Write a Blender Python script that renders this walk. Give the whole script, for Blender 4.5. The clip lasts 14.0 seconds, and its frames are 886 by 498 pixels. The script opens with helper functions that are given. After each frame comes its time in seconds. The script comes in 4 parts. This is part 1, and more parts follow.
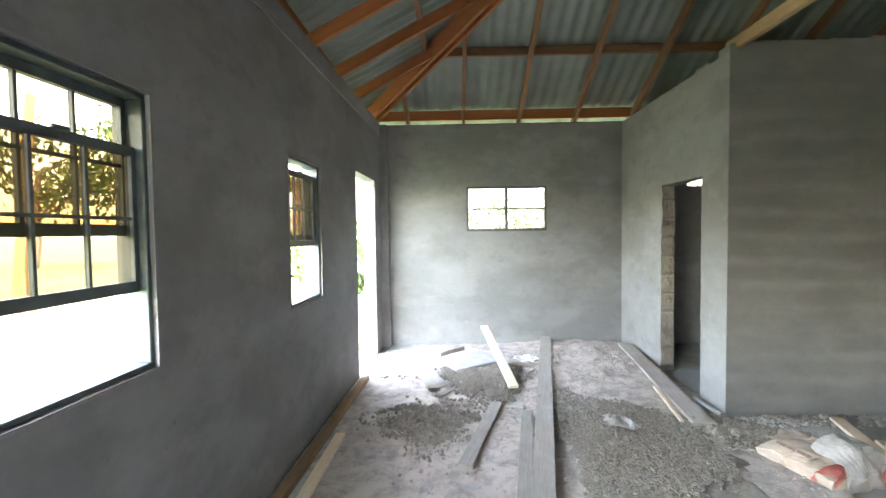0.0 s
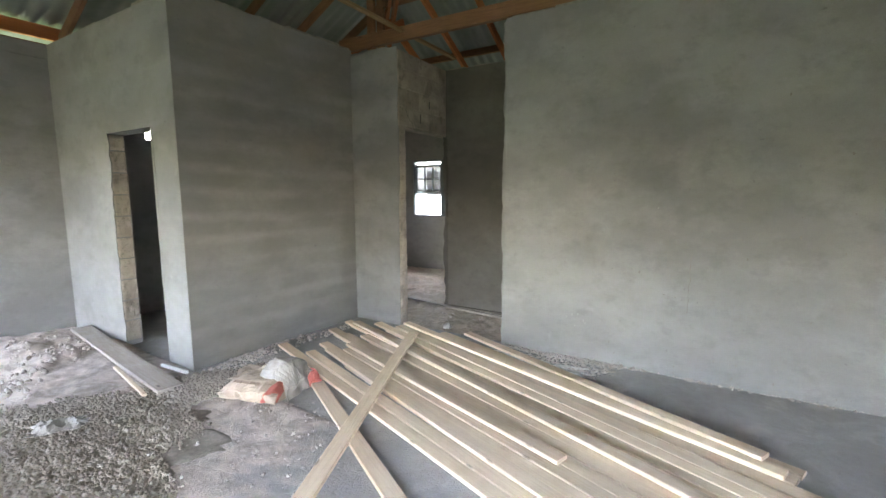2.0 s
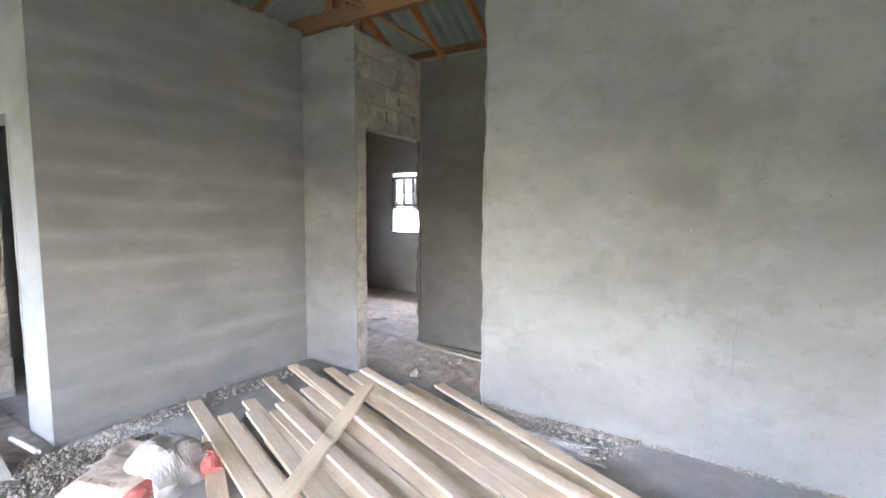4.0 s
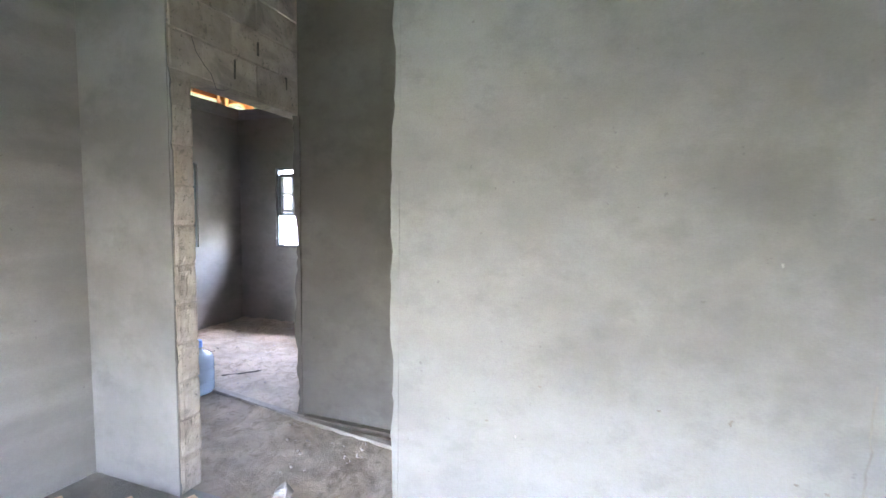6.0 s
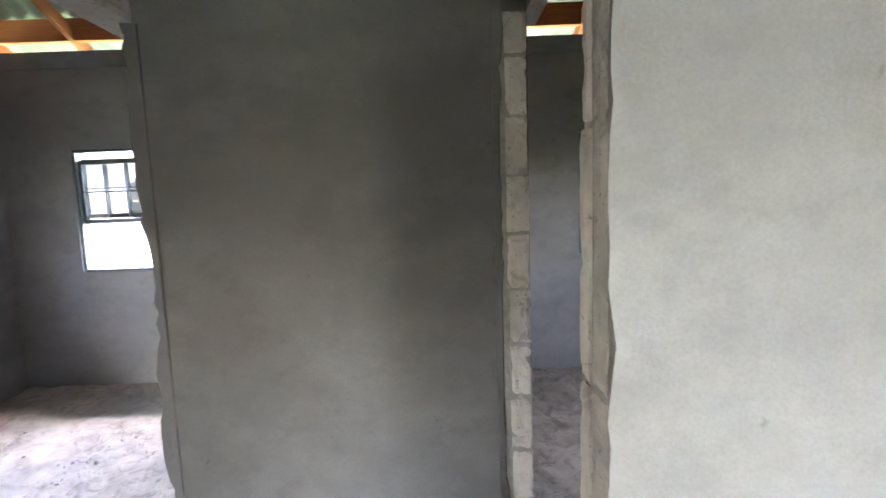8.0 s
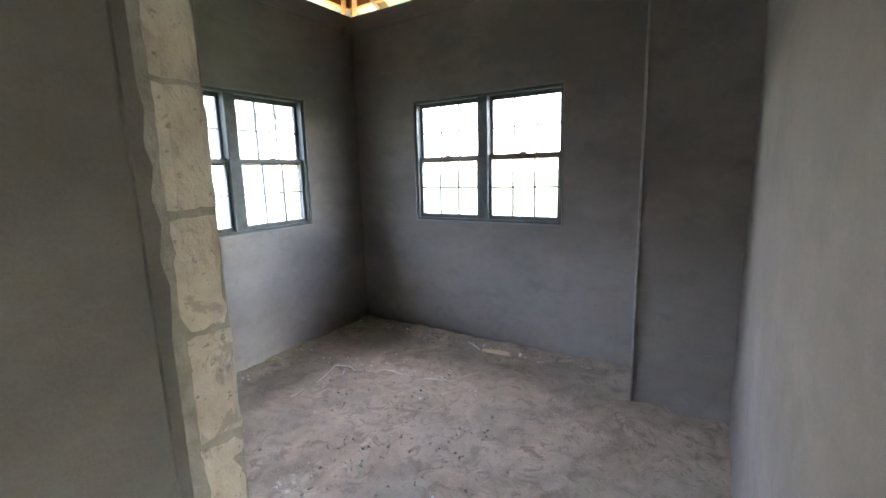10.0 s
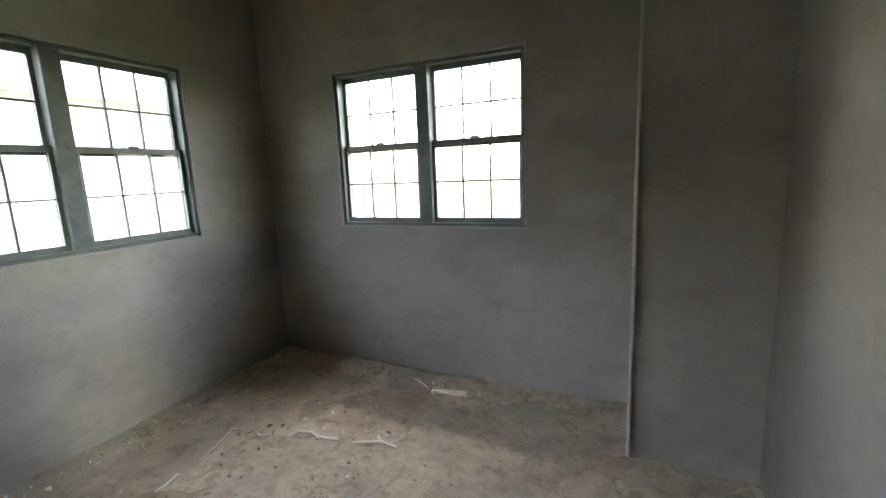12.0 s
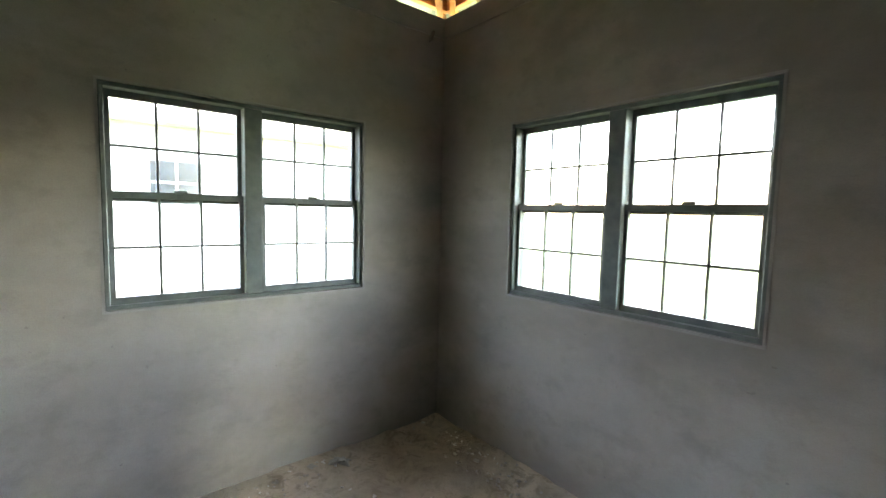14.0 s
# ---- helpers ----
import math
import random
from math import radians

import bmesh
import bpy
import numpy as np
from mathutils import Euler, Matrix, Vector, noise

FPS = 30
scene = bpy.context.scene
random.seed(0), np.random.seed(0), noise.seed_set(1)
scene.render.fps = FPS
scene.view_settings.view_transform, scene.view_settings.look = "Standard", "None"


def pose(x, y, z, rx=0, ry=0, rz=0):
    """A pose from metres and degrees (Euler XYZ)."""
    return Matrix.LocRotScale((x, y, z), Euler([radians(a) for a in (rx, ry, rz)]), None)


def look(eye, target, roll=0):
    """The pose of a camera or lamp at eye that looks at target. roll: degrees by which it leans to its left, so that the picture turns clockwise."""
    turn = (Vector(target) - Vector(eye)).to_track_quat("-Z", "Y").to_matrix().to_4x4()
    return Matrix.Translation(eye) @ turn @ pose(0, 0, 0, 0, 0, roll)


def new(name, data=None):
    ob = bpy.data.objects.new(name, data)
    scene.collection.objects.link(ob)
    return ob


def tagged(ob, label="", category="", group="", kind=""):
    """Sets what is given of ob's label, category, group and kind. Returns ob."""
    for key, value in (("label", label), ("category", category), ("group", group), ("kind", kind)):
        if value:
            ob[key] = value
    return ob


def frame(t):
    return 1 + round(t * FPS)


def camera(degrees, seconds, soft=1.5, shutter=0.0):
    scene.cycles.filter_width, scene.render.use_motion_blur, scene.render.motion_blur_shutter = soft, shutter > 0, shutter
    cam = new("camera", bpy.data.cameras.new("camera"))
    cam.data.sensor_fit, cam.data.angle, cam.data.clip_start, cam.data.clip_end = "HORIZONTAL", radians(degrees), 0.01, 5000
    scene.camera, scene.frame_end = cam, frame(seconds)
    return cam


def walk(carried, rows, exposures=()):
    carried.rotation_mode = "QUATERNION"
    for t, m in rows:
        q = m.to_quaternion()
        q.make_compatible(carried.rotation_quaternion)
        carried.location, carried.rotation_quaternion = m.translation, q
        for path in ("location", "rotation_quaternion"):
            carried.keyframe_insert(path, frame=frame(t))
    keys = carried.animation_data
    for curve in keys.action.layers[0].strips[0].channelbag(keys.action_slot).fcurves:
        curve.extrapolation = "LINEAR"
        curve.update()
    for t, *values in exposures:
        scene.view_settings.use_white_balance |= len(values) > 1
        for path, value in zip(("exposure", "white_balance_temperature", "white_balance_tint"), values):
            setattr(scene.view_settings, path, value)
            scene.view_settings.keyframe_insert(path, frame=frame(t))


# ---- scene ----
cam = camera(90.3, 14.0, soft=1.5, shutter=0.2)
PATH = [
    (0, (-0.181, -0.168, 1.571), (-0.234, 1.83, 1.494), -0.7),
    (0.5, (-0.137, -0.144, 1.54), (0.137, 1.836, 1.477), -0.3),
    (1, (-0.101, -0.131, 1.519), (0.947, 1.571, 1.446), -1.7),
    (1.5, (-0.072, -0.141, 1.515), (1.475, 1.107, 1.292), -2.1),
    (2, (0.14, -0.102, 1.485), (1.835, 0.932, 1.236), -0.2),
    (2.5, (0.362, -0.043, 1.506), (2.079, 0.952, 1.254), 0.5),
    (5, (1.656, 0.427, 1.464), (3.401, 1.4, 1.387), 0.7),
    (5.5, (1.995, 0.573, 1.487), (3.856, 1.3, 1.387), -1.1),
    (6, (2.397, 0.812, 1.508), (4.279, 1.472, 1.357), 0.8),
    (6.5, (2.67, 1.122, 1.555), (4.515, 1.877, 1.396), 0.2),
    (7, (2.832, 1.389, 1.587), (4.788, 1.77, 1.416), -0.8),
    (7.5, (3.155, 1.613, 1.57), (5.132, 1.794, 1.332), -1.5),
    (8, (3.473, 1.824, 1.551), (5.463, 1.813, 1.346), -2.0),
    (8.5, (3.716, 1.991, 1.545), (5.578, 1.295, 1.323), -0.8),
    (9, (3.925, 2.006, 1.515), (5.497, 0.799, 1.241), 0.3),
    (11.3, (4.579, 1.549, 1.454), (5.363, -0.261, 1.122), -4.7),
    (11.5, (4.559, 1.447, 1.416), (5.365, -0.357, 1.107), -4.4),
    (12, (4.671, 1.222, 1.411), (5.506, -0.563, 1.07), -2.4),
    (12.5, (4.773, 1.079, 1.456), (5.813, -0.598, 1.131), -0.4),
    (13, (4.753, 0.967, 1.553), (6.153, -0.451, 1.381), 0.8),
    (13.5, (4.698, 0.873, 1.576), (6.147, -0.495, 1.408), 1.8),
    (14, (4.827, 0.662, 1.553), (6.368, -0.603, 1.395), 1.3),
]
walk(cam, [(t, look(eye, target, roll)) for t, eye, target, roll in PATH],
     [(0.0, 6.9, 8150, 12), (1.0, 6.95, 8150, 12), (2.0, 6.97, 8150, 17), (2.5, 7.05, 8050, 18), (5.0, 7.97, 7150, 24), (6.5, 7.85, 7050, 23), (7.5, 7.85, 7050, 22), (8.0, 8.05, 7000, 23), (8.5, 8.0, 7000, 25), (9.0, 8.2, 6850, 25),
      (11.5, 8.3, 8900, 11), (12.5, 8.2, 8900, 11), (13.0, 8.4, 8900, 11), (14.0, 8.45, 8800, 11)])

# ---- world, sun, exposure ----
world = bpy.data.worlds.new("overcast_sky")
scene.world = world
world.use_nodes = True
_wn = world.node_tree.nodes
_sky = _wn.new("ShaderNodeTexSky")
_sky.sky_type = "NISHITA"
_sky.sun_disc = False
_sky.sun_elevation = radians(82)
_sky.sun_rotation = radians(152)
_sky.air_density = 1.0
_sky.dust_density = 2.2
_sky.ozone_density = 0.5
world.node_tree.links.new(_sky.outputs[0], _wn["Background"].inputs[0])
_wn["Background"].inputs[1].default_value = 0.15
sun_data = bpy.data.lights.new("sun", "SUN")
sun_data.energy = 0.5
sun_data.angle = radians(35)
sun_data.color = (1.0, 0.95, 0.88)
sun = new("sun", sun_data)
sun.matrix_world = look((0, 0, 30), (-2.0, 3.7, 0))


# ---- materials ----
class Mat:
    """A node material built around one Principled shader."""

    def __init__(self, name, rough=0.85, metal=0.0):
        self.m = bpy.data.materials.new(name)
        self.m.use_nodes = True
        self.t = self.m.node_tree
        self.p = self.t.nodes["Principled BSDF"]
        self.p.inputs["Roughness"].default_value = rough
        self.p.inputs["Metallic"].default_value = metal
        self.co = self.t.nodes.new("ShaderNodeTexCoord").outputs["Object"]

    def n(self, kind, **sockets):
        node = self.t.nodes.new(kind)
        for k, v in sockets.items():
            if hasattr(v, "is_output"):
                self.t.links.new(v, node.inputs[k])
            else:
                node.inputs[k].default_value = v
        return node

    def scaled(self, x, y, z):
        mp = self.n("ShaderNodeMapping", Vector=self.co)
        mp.inputs["Scale"].default_value = (x, y, z)
        return mp.outputs[0]

    def noise(self, scale, detail=4, rough=0.55, vec=None, warp=0.0):
        nd = self.n("ShaderNodeTexNoise", Vector=vec or self.co, Scale=scale, Detail=detail, Roughness=rough, Distortion=warp)
        return nd.outputs["Fac"]

    def ramp(self, fac, *stops):
        r = self.n("ShaderNodeValToRGB", Fac=fac)
        e = r.color_ramp.elements
        while len(e) < len(stops):
            e.new(0.5)
        for el, (pos, c) in zip(e, stops):
            el.position, el.color = pos, (*((c,) * 3 if isinstance(c, (int, float)) else c), 1)
        return r.outputs[0]

    def mix(self, fac, a, b, blend="MIX"):
        x = self.t.nodes.new("ShaderNodeMix")
        x.data_type, x.blend_type = "RGBA", blend
        for sock, v in ((x.inputs[0], fac), (x.inputs[6], a), (x.inputs[7], b)):
            if hasattr(v, "is_output"):
                self.t.links.new(v, sock)
            elif isinstance(v, (int, float)):
                sock.default_value = v
            else:
                sock.default_value = (*v, 1)
        return x.outputs[2]

    def color(self, c):
        if hasattr(c, "is_output"):
            self.t.links.new(c, self.p.inputs["Base Color"])
        else:
            self.p.inputs["Base Color"].default_value = (*c, 1)

    def bump(self, height, strength=0.3, dist=0.01):
        b = self.n("ShaderNodeBump", Height=height, Strength=strength, Distance=dist)
        self.t.links.new(b.outputs[0], self.p.inputs["Normal"])

    def rand(self):
        return self.n("ShaderNodeObjectInfo").outputs["Random"]


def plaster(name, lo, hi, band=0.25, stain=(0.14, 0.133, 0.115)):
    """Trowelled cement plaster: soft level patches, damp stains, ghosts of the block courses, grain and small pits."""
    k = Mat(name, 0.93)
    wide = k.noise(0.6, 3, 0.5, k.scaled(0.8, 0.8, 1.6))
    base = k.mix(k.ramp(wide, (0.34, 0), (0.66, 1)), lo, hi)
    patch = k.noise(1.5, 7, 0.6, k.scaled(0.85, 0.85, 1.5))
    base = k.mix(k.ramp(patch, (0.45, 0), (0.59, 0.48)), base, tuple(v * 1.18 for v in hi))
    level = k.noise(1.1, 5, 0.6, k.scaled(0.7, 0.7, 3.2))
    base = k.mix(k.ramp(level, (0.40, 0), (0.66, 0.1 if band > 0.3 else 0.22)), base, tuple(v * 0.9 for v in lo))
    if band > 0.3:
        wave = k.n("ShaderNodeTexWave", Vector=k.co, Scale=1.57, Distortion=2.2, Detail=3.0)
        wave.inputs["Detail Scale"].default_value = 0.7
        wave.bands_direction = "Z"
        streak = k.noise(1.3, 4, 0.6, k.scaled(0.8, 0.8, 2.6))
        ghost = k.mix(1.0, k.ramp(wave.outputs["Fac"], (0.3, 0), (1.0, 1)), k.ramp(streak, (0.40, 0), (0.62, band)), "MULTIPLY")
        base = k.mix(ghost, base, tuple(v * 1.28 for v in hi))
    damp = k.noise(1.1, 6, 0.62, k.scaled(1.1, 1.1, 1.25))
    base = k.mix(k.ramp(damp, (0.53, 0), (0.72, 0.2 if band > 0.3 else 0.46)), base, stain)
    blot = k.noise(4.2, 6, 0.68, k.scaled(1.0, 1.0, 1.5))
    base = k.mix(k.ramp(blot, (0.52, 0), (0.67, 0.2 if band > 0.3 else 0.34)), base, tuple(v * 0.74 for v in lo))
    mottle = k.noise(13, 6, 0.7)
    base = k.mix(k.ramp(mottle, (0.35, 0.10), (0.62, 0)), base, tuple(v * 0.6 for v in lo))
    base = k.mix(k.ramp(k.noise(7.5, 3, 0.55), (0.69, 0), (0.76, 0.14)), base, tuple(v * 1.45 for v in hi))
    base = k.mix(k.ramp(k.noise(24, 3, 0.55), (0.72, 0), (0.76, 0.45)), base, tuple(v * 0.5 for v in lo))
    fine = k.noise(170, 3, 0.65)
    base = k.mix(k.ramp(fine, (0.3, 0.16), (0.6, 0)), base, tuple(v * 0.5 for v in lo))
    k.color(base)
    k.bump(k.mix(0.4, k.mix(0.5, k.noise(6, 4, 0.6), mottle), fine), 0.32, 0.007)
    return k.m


def timber(name, lo, hi, grain, stain=None, rough=0.75, axis="x"):
    """Sawn wood with the grain along the local x axis."""
    k = Mat(name, rough)
    v = k.scaled(1.2, 22, 22)
    g = k.noise(4, 5, 0.65, v, warp=0.8)
    c = k.mix(k.ramp(g, (0.3, 0), (0.7, 1)), lo, hi)
    c = k.mix(k.ramp(k.noise(9, 3, 0.5, k.scaled(0.5, 30, 30)), (0.55, 0), (0.72, 0.6)), c, grain)
    tone = k.ramp(k.rand(), (0.0, 0.78), (1.0, 1.12))
    c = k.mix(1.0, c, tone, "MULTIPLY")
    knots = k.n("ShaderNodeTexVoronoi", Vector=k.scaled(3.2, 9, 9), Scale=1.0).outputs["Distance"]
    c = k.mix(k.ramp(knots, (0.05, 0.7), (0.12, 0)), c, tuple(x * 0.35 for x in grain))
    if stain:
        c = k.mix(k.ramp(k.noise(3.5, 5, 0.7), (0.5, 0), (0.68, 0.75)), c, stain)
    k.color(c)
    k.bump(g, 0.25, 0.002)
    return k.m


M_PLASTER = plaster("grey_cement_plaster", (0.205, 0.198, 0.188), (0.285, 0.278, 0.268), 0.1)
M_PLASTER_BAND = plaster("banded_cement_plaster", (0.195, 0.187, 0.172), (0.245, 0.237, 0.222), 0.55)
# Plaster of the hall wall, tuned darker than the other walls.
M_PLASTER_DARK = plaster("dark_cement_plaster", (0.088, 0.079, 0.069), (0.135, 0.124, 0.11), 0.1, (0.064, 0.057, 0.048))
M_PLASTER_ROOM = plaster("bedroom_cement_plaster", (0.205, 0.19, 0.169), (0.28, 0.262, 0.237), 0.1, (0.145, 0.132, 0.113))
# Brown plaster, darkened for the bedroom wall opposite the window.
M_PLASTER_BROWN = plaster("darkened_brown_cement_plaster", (0.14, 0.123, 0.104), (0.20, 0.182, 0.158), 0.1, (0.10, 0.088, 0.074))


def block_material():
    k = Mat("raw_concrete_block", 0.95)
    c = k.mix(k.ramp(k.noise(7, 5, 0.7), (0.3, 0), (0.7, 1)), (0.315, 0.265, 0.22), (0.45, 0.39, 0.33))
    c = k.mix(k.ramp(k.noise(2.4, 4, 0.6, warp=1.0), (0.54, 0), (0.64, 0.6)), c, (0.19, 0.172, 0.15))
    c = k.mix(k.ramp(k.noise(55, 4, 0.6), (0.62, 0), (0.68, 0.7)), c, (0.13, 0.115, 0.098))
    c = k.mix(k.ramp(k.noise(9, 6, 0.75, warp=0.8), (0.58, 0), (0.63, 0.6)), c, (0.18, 0.16, 0.138))
    c = k.mix(1.0, c, k.ramp(k.rand(), (0, 0.85), (1, 1.1)), "MULTIPLY")
    k.color(c)
    k.bump(k.mix(0.5, k.noise(30, 5, 0.7), k.noise(170, 2)), 0.5, 0.008)
    return k.m


def mortar_material():
    k = Mat("rough_mortar", 0.95)
    k.color(k.mix(k.ramp(k.noise(14, 5, 0.7), (0.35, 0), (0.65, 1)), (0.17, 0.152, 0.13), (0.265, 0.243, 0.212)))
    k.bump(k.noise(45, 5, 0.7), 0.7, 0.01)
    return k.m


def floor_material():
    """Grey screed, with pinkish sand and dried mortar where the heap lies over it and in the bedrooms."""
    k = Mat("screed_and_sand_floor", 0.95)
    geo = k.n("ShaderNodeNewGeometry").outputs["Position"]
    sep = k.n("ShaderNodeSeparateXYZ", Vector=geo)
    screed = k.mix(k.ramp(k.noise(1.8, 6, 0.65, warp=0.8), (0.32, 0), (0.7, 1)), (0.31, 0.30, 0.285), (0.42, 0.405, 0.385))
    screed = k.mix(k.ramp(k.noise(6, 5, 0.7, warp=1), (0.5, 0), (0.68, 0.45)), screed, (0.285, 0.27, 0.255))
    screed = k.mix(k.ramp(k.noise(2.6, 7, 0.7, warp=0.5), (0.52, 0), (0.64, 0.6)), screed, (0.50, 0.475, 0.445))
    clod = k.noise(6.5, 8, 0.72, warp=0.3)
    sand = k.mix(k.ramp(clod, (0.36, 0), (0.55, 1)), (0.335, 0.282, 0.243), (0.60, 0.515, 0.455))
    sand = k.mix(k.ramp(k.noise(2.1, 6, 0.68, warp=1.0), (0.56, 0), (0.66, 0.6)), sand, (0.27, 0.245, 0.215))
    soft_sand = k.mix(k.ramp(k.noise(3.0, 8, 0.74, warp=0.8), (0.36, 0), (0.62, 1)), (0.37, 0.315, 0.265), (0.60, 0.525, 0.46))
    soft_sand = k.mix(k.ramp(k.noise(9.0, 7, 0.75, warp=1.2), (0.51, 0), (0.60, 0.75)), soft_sand, (0.26, 0.218, 0.178))
    rough_z = k.t.nodes.new("ShaderNodeMath")
    rough_z.operation = "MULTIPLY_ADD"
    k.t.links.new(k.noise(7, 4, 0.7), rough_z.inputs[0])
    rough_z.inputs[1].default_value = 0.03
    k.t.links.new(sep.outputs[2], rough_z.inputs[2])
    heap = k.ramp(rough_z.outputs[0], (0.024, 0), (0.034, 1))
    east = k.n("ShaderNodeMath", Value=0.0)
    east.operation = "GREATER_THAN"
    k.t.links.new(sep.outputs[0], east.inputs[0])
    east.inputs[1].default_value = 4.12
    dusty = k.mix(k.ramp(k.noise(1.4, 5, 0.65, warp=0.7), (0.36, 0.45), (0.6, 1)), screed, soft_sand)
    dusty = k.mix(1.0, dusty, (1.0, 0.93, 0.83), "MULTIPLY")
    c = k.mix(heap, screed, sand)
    c = k.mix(east.outputs[0], c, dusty)
    k.color(c)
    k.bump(k.mix(0.35, k.mix(0.5, clod, k.noise(11, 6, 0.75)), k.noise(70, 4, 0.7)), 0.62, 0.05)
    return k.m


def sheet_material():
    k = Mat("galvanised_roof_sheet", 0.55, 0.2)
    c = k.mix(k.ramp(k.noise(1.6, 4, 0.6), (0.3, 0), (0.7, 1)), (0.15, 0.168, 0.157), (0.225, 0.245, 0.23))
    k.color(k.mix(k.ramp(k.noise(5, 5, 0.7, k.scaled(1, 1, 0.4)), (0.55, 0), (0.75, 0.4)), c, (0.14, 0.138, 0.12)))
    k.bump(k.noise(20, 3), 0.1, 0.004)
    return k.m


def frame_material():
    k = Mat("dark_teal_painted_steel", 0.45)
    k.color(k.mix(k.ramp(k.noise(18, 4, 0.6), (0.3, 0), (0.7, 1)), (0.055, 0.07, 0.068), (0.09, 0.112, 0.107)))
    return k.m


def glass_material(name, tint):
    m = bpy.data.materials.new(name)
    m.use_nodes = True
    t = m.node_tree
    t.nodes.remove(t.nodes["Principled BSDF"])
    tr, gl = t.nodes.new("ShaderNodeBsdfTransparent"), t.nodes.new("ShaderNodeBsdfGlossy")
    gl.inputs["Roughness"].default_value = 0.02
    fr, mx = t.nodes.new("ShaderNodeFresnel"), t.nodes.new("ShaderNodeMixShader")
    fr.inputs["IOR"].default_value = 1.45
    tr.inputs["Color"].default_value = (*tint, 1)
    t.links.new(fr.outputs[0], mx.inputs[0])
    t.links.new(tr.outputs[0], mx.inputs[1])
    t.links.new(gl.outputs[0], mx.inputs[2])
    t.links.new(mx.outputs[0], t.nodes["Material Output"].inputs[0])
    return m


def simple(name, a, b, scale=6.0, rough=0.8, bump=0.15, metal=0.0):
    k = Mat(name, rough, metal)
    f = k.noise(scale, 5, 0.65, warp=0.4)
    k.color(k.mix(k.ramp(f, (0.32, 0), (0.68, 1)), a, b))
    k.bump(k.noise(scale * 6, 4, 0.6), bump, 0.006)
    return k.m


M_BLOCK, M_MORTAR, M_FLOOR = block_material(), mortar_material(), floor_material()
M_SHEET, M_FRAME = sheet_material(), frame_material()
# The two grey pane tints only dim the overbright view outdoors, in place of exposure.
M_GLASS = glass_material("view_dimming_smoke_window_glass", (0.14, 0.144, 0.144))
M_DIM_PANE = glass_material("view_dimming_window_glass", (0.27, 0.265, 0.255))
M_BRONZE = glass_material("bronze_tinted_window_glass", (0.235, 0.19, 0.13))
M_PALE = timber("fresh_sawn_pine", (0.73, 0.56, 0.405), (0.85, 0.695, 0.535), (0.60, 0.44, 0.30))
M_GREYWOOD = timber("mortar_stained_board", (0.29, 0.25, 0.205), (0.41, 0.365, 0.315), (0.22, 0.185, 0.145), (0.43, 0.395, 0.36))
M_TIMBER = timber("orange_treated_rafter", (0.34, 0.105, 0.036), (0.48, 0.165, 0.058), (0.19, 0.065, 0.026))
M_BROWN = timber("brown_roof_timber", (0.17, 0.08, 0.04), (0.26, 0.13, 0.068), (0.10, 0.05, 0.026))
M_LATH = timber("pale_roof_lath", (0.34, 0.20, 0.10), (0.46, 0.29, 0.155), (0.22, 0.13, 0.07))
M_DARKWOOD = timber("dark_weathered_batten", (0.13, 0.105, 0.085), (0.21, 0.175, 0.145), (0.08, 0.065, 0.05))
M_GRAVEL = simple("grey_brown_gravel", (0.205, 0.176, 0.143), (0.335, 0.295, 0.245), 38, 0.95, 0.5)
M_RUBBLE = simple("dried_mortar_lumps", (0.36, 0.318, 0.28), (0.50, 0.445, 0.40), 20, 0.95, 0.5)
M_SACK = simple("brown_paper_sack", (0.38, 0.29, 0.22), (0.50, 0.405, 0.325), 8, 0.85, 0.2)
M_RED = simple("red_sack_print", (0.42, 0.085, 0.07), (0.52, 0.16, 0.135), 9, 0.7, 0.15)
M_PLASTIC = simple("dusty_white_plastic", (0.30, 0.272, 0.245), (0.41, 0.385, 0.36), 12, 0.5, 0.15)
M_PAPER = simple("white_waste_paper", (0.62, 0.61, 0.58), (0.80, 0.79, 0.77), 14, 0.8, 0.2)
M_PIPE = simple("white_pvc_pipe", (0.66, 0.66, 0.64), (0.78, 0.78, 0.76), 8, 0.4, 0.05)
M_TRAY = simple("mortar_caked_mixing_board", (0.30, 0.30, 0.29), (0.44, 0.44, 0.43), 8, 0.8, 0.3)
M_BEAD = simple("pale_corner_bead", (0.29, 0.28, 0.26), (0.37, 0.36, 0.335), 15, 0.7, 0.1)
M_DARKSTICK = simple("dark_steel_rod", (0.08, 0.07, 0.06), (0.15, 0.13, 0.11), 20, 0.7, 0.2)
M_DARKSTICK_JOINT = simple("shadowed_open_joint", (0.06, 0.055, 0.048), (0.12, 0.11, 0.095), 20, 0.95, 0.3)
M_INK = simple("faded_sack_print", (0.22, 0.16, 0.12), (0.30, 0.22, 0.17), 20, 0.9, 0.1)


def jug_material():
    k = Mat("translucent_blue_plastic", 0.25)
    k.color((0.60, 0.76, 0.94))
    k.p.inputs["Transmission Weight"].default_value = 0.65
    k.p.inputs["IOR"].default_value = 1.2
    return k.m


M_JUG = jug_material()


def grass_material():
    k = Mat("short_grass_and_sand_ground", 0.95)
    g = k.mix(k.ramp(k.noise(0.6, 6, 0.7), (0.3, 0), (0.7, 1)), (0.026, 0.046, 0.014), (0.05, 0.075, 0.026))
    g = k.mix(k.ramp(k.noise(30, 3, 0.6), (0.4, 0), (0.7, 0.5)), g, (0.046, 0.08, 0.024))
    k.color(k.mix(k.ramp(k.noise(0.23, 4, 0.6), (0.5, 0), (0.62, 0.7)), g, (0.07, 0.066, 0.05)))
    k.bump(k.noise(25, 4, 0.7), 0.6, 0.05)
    return k.m


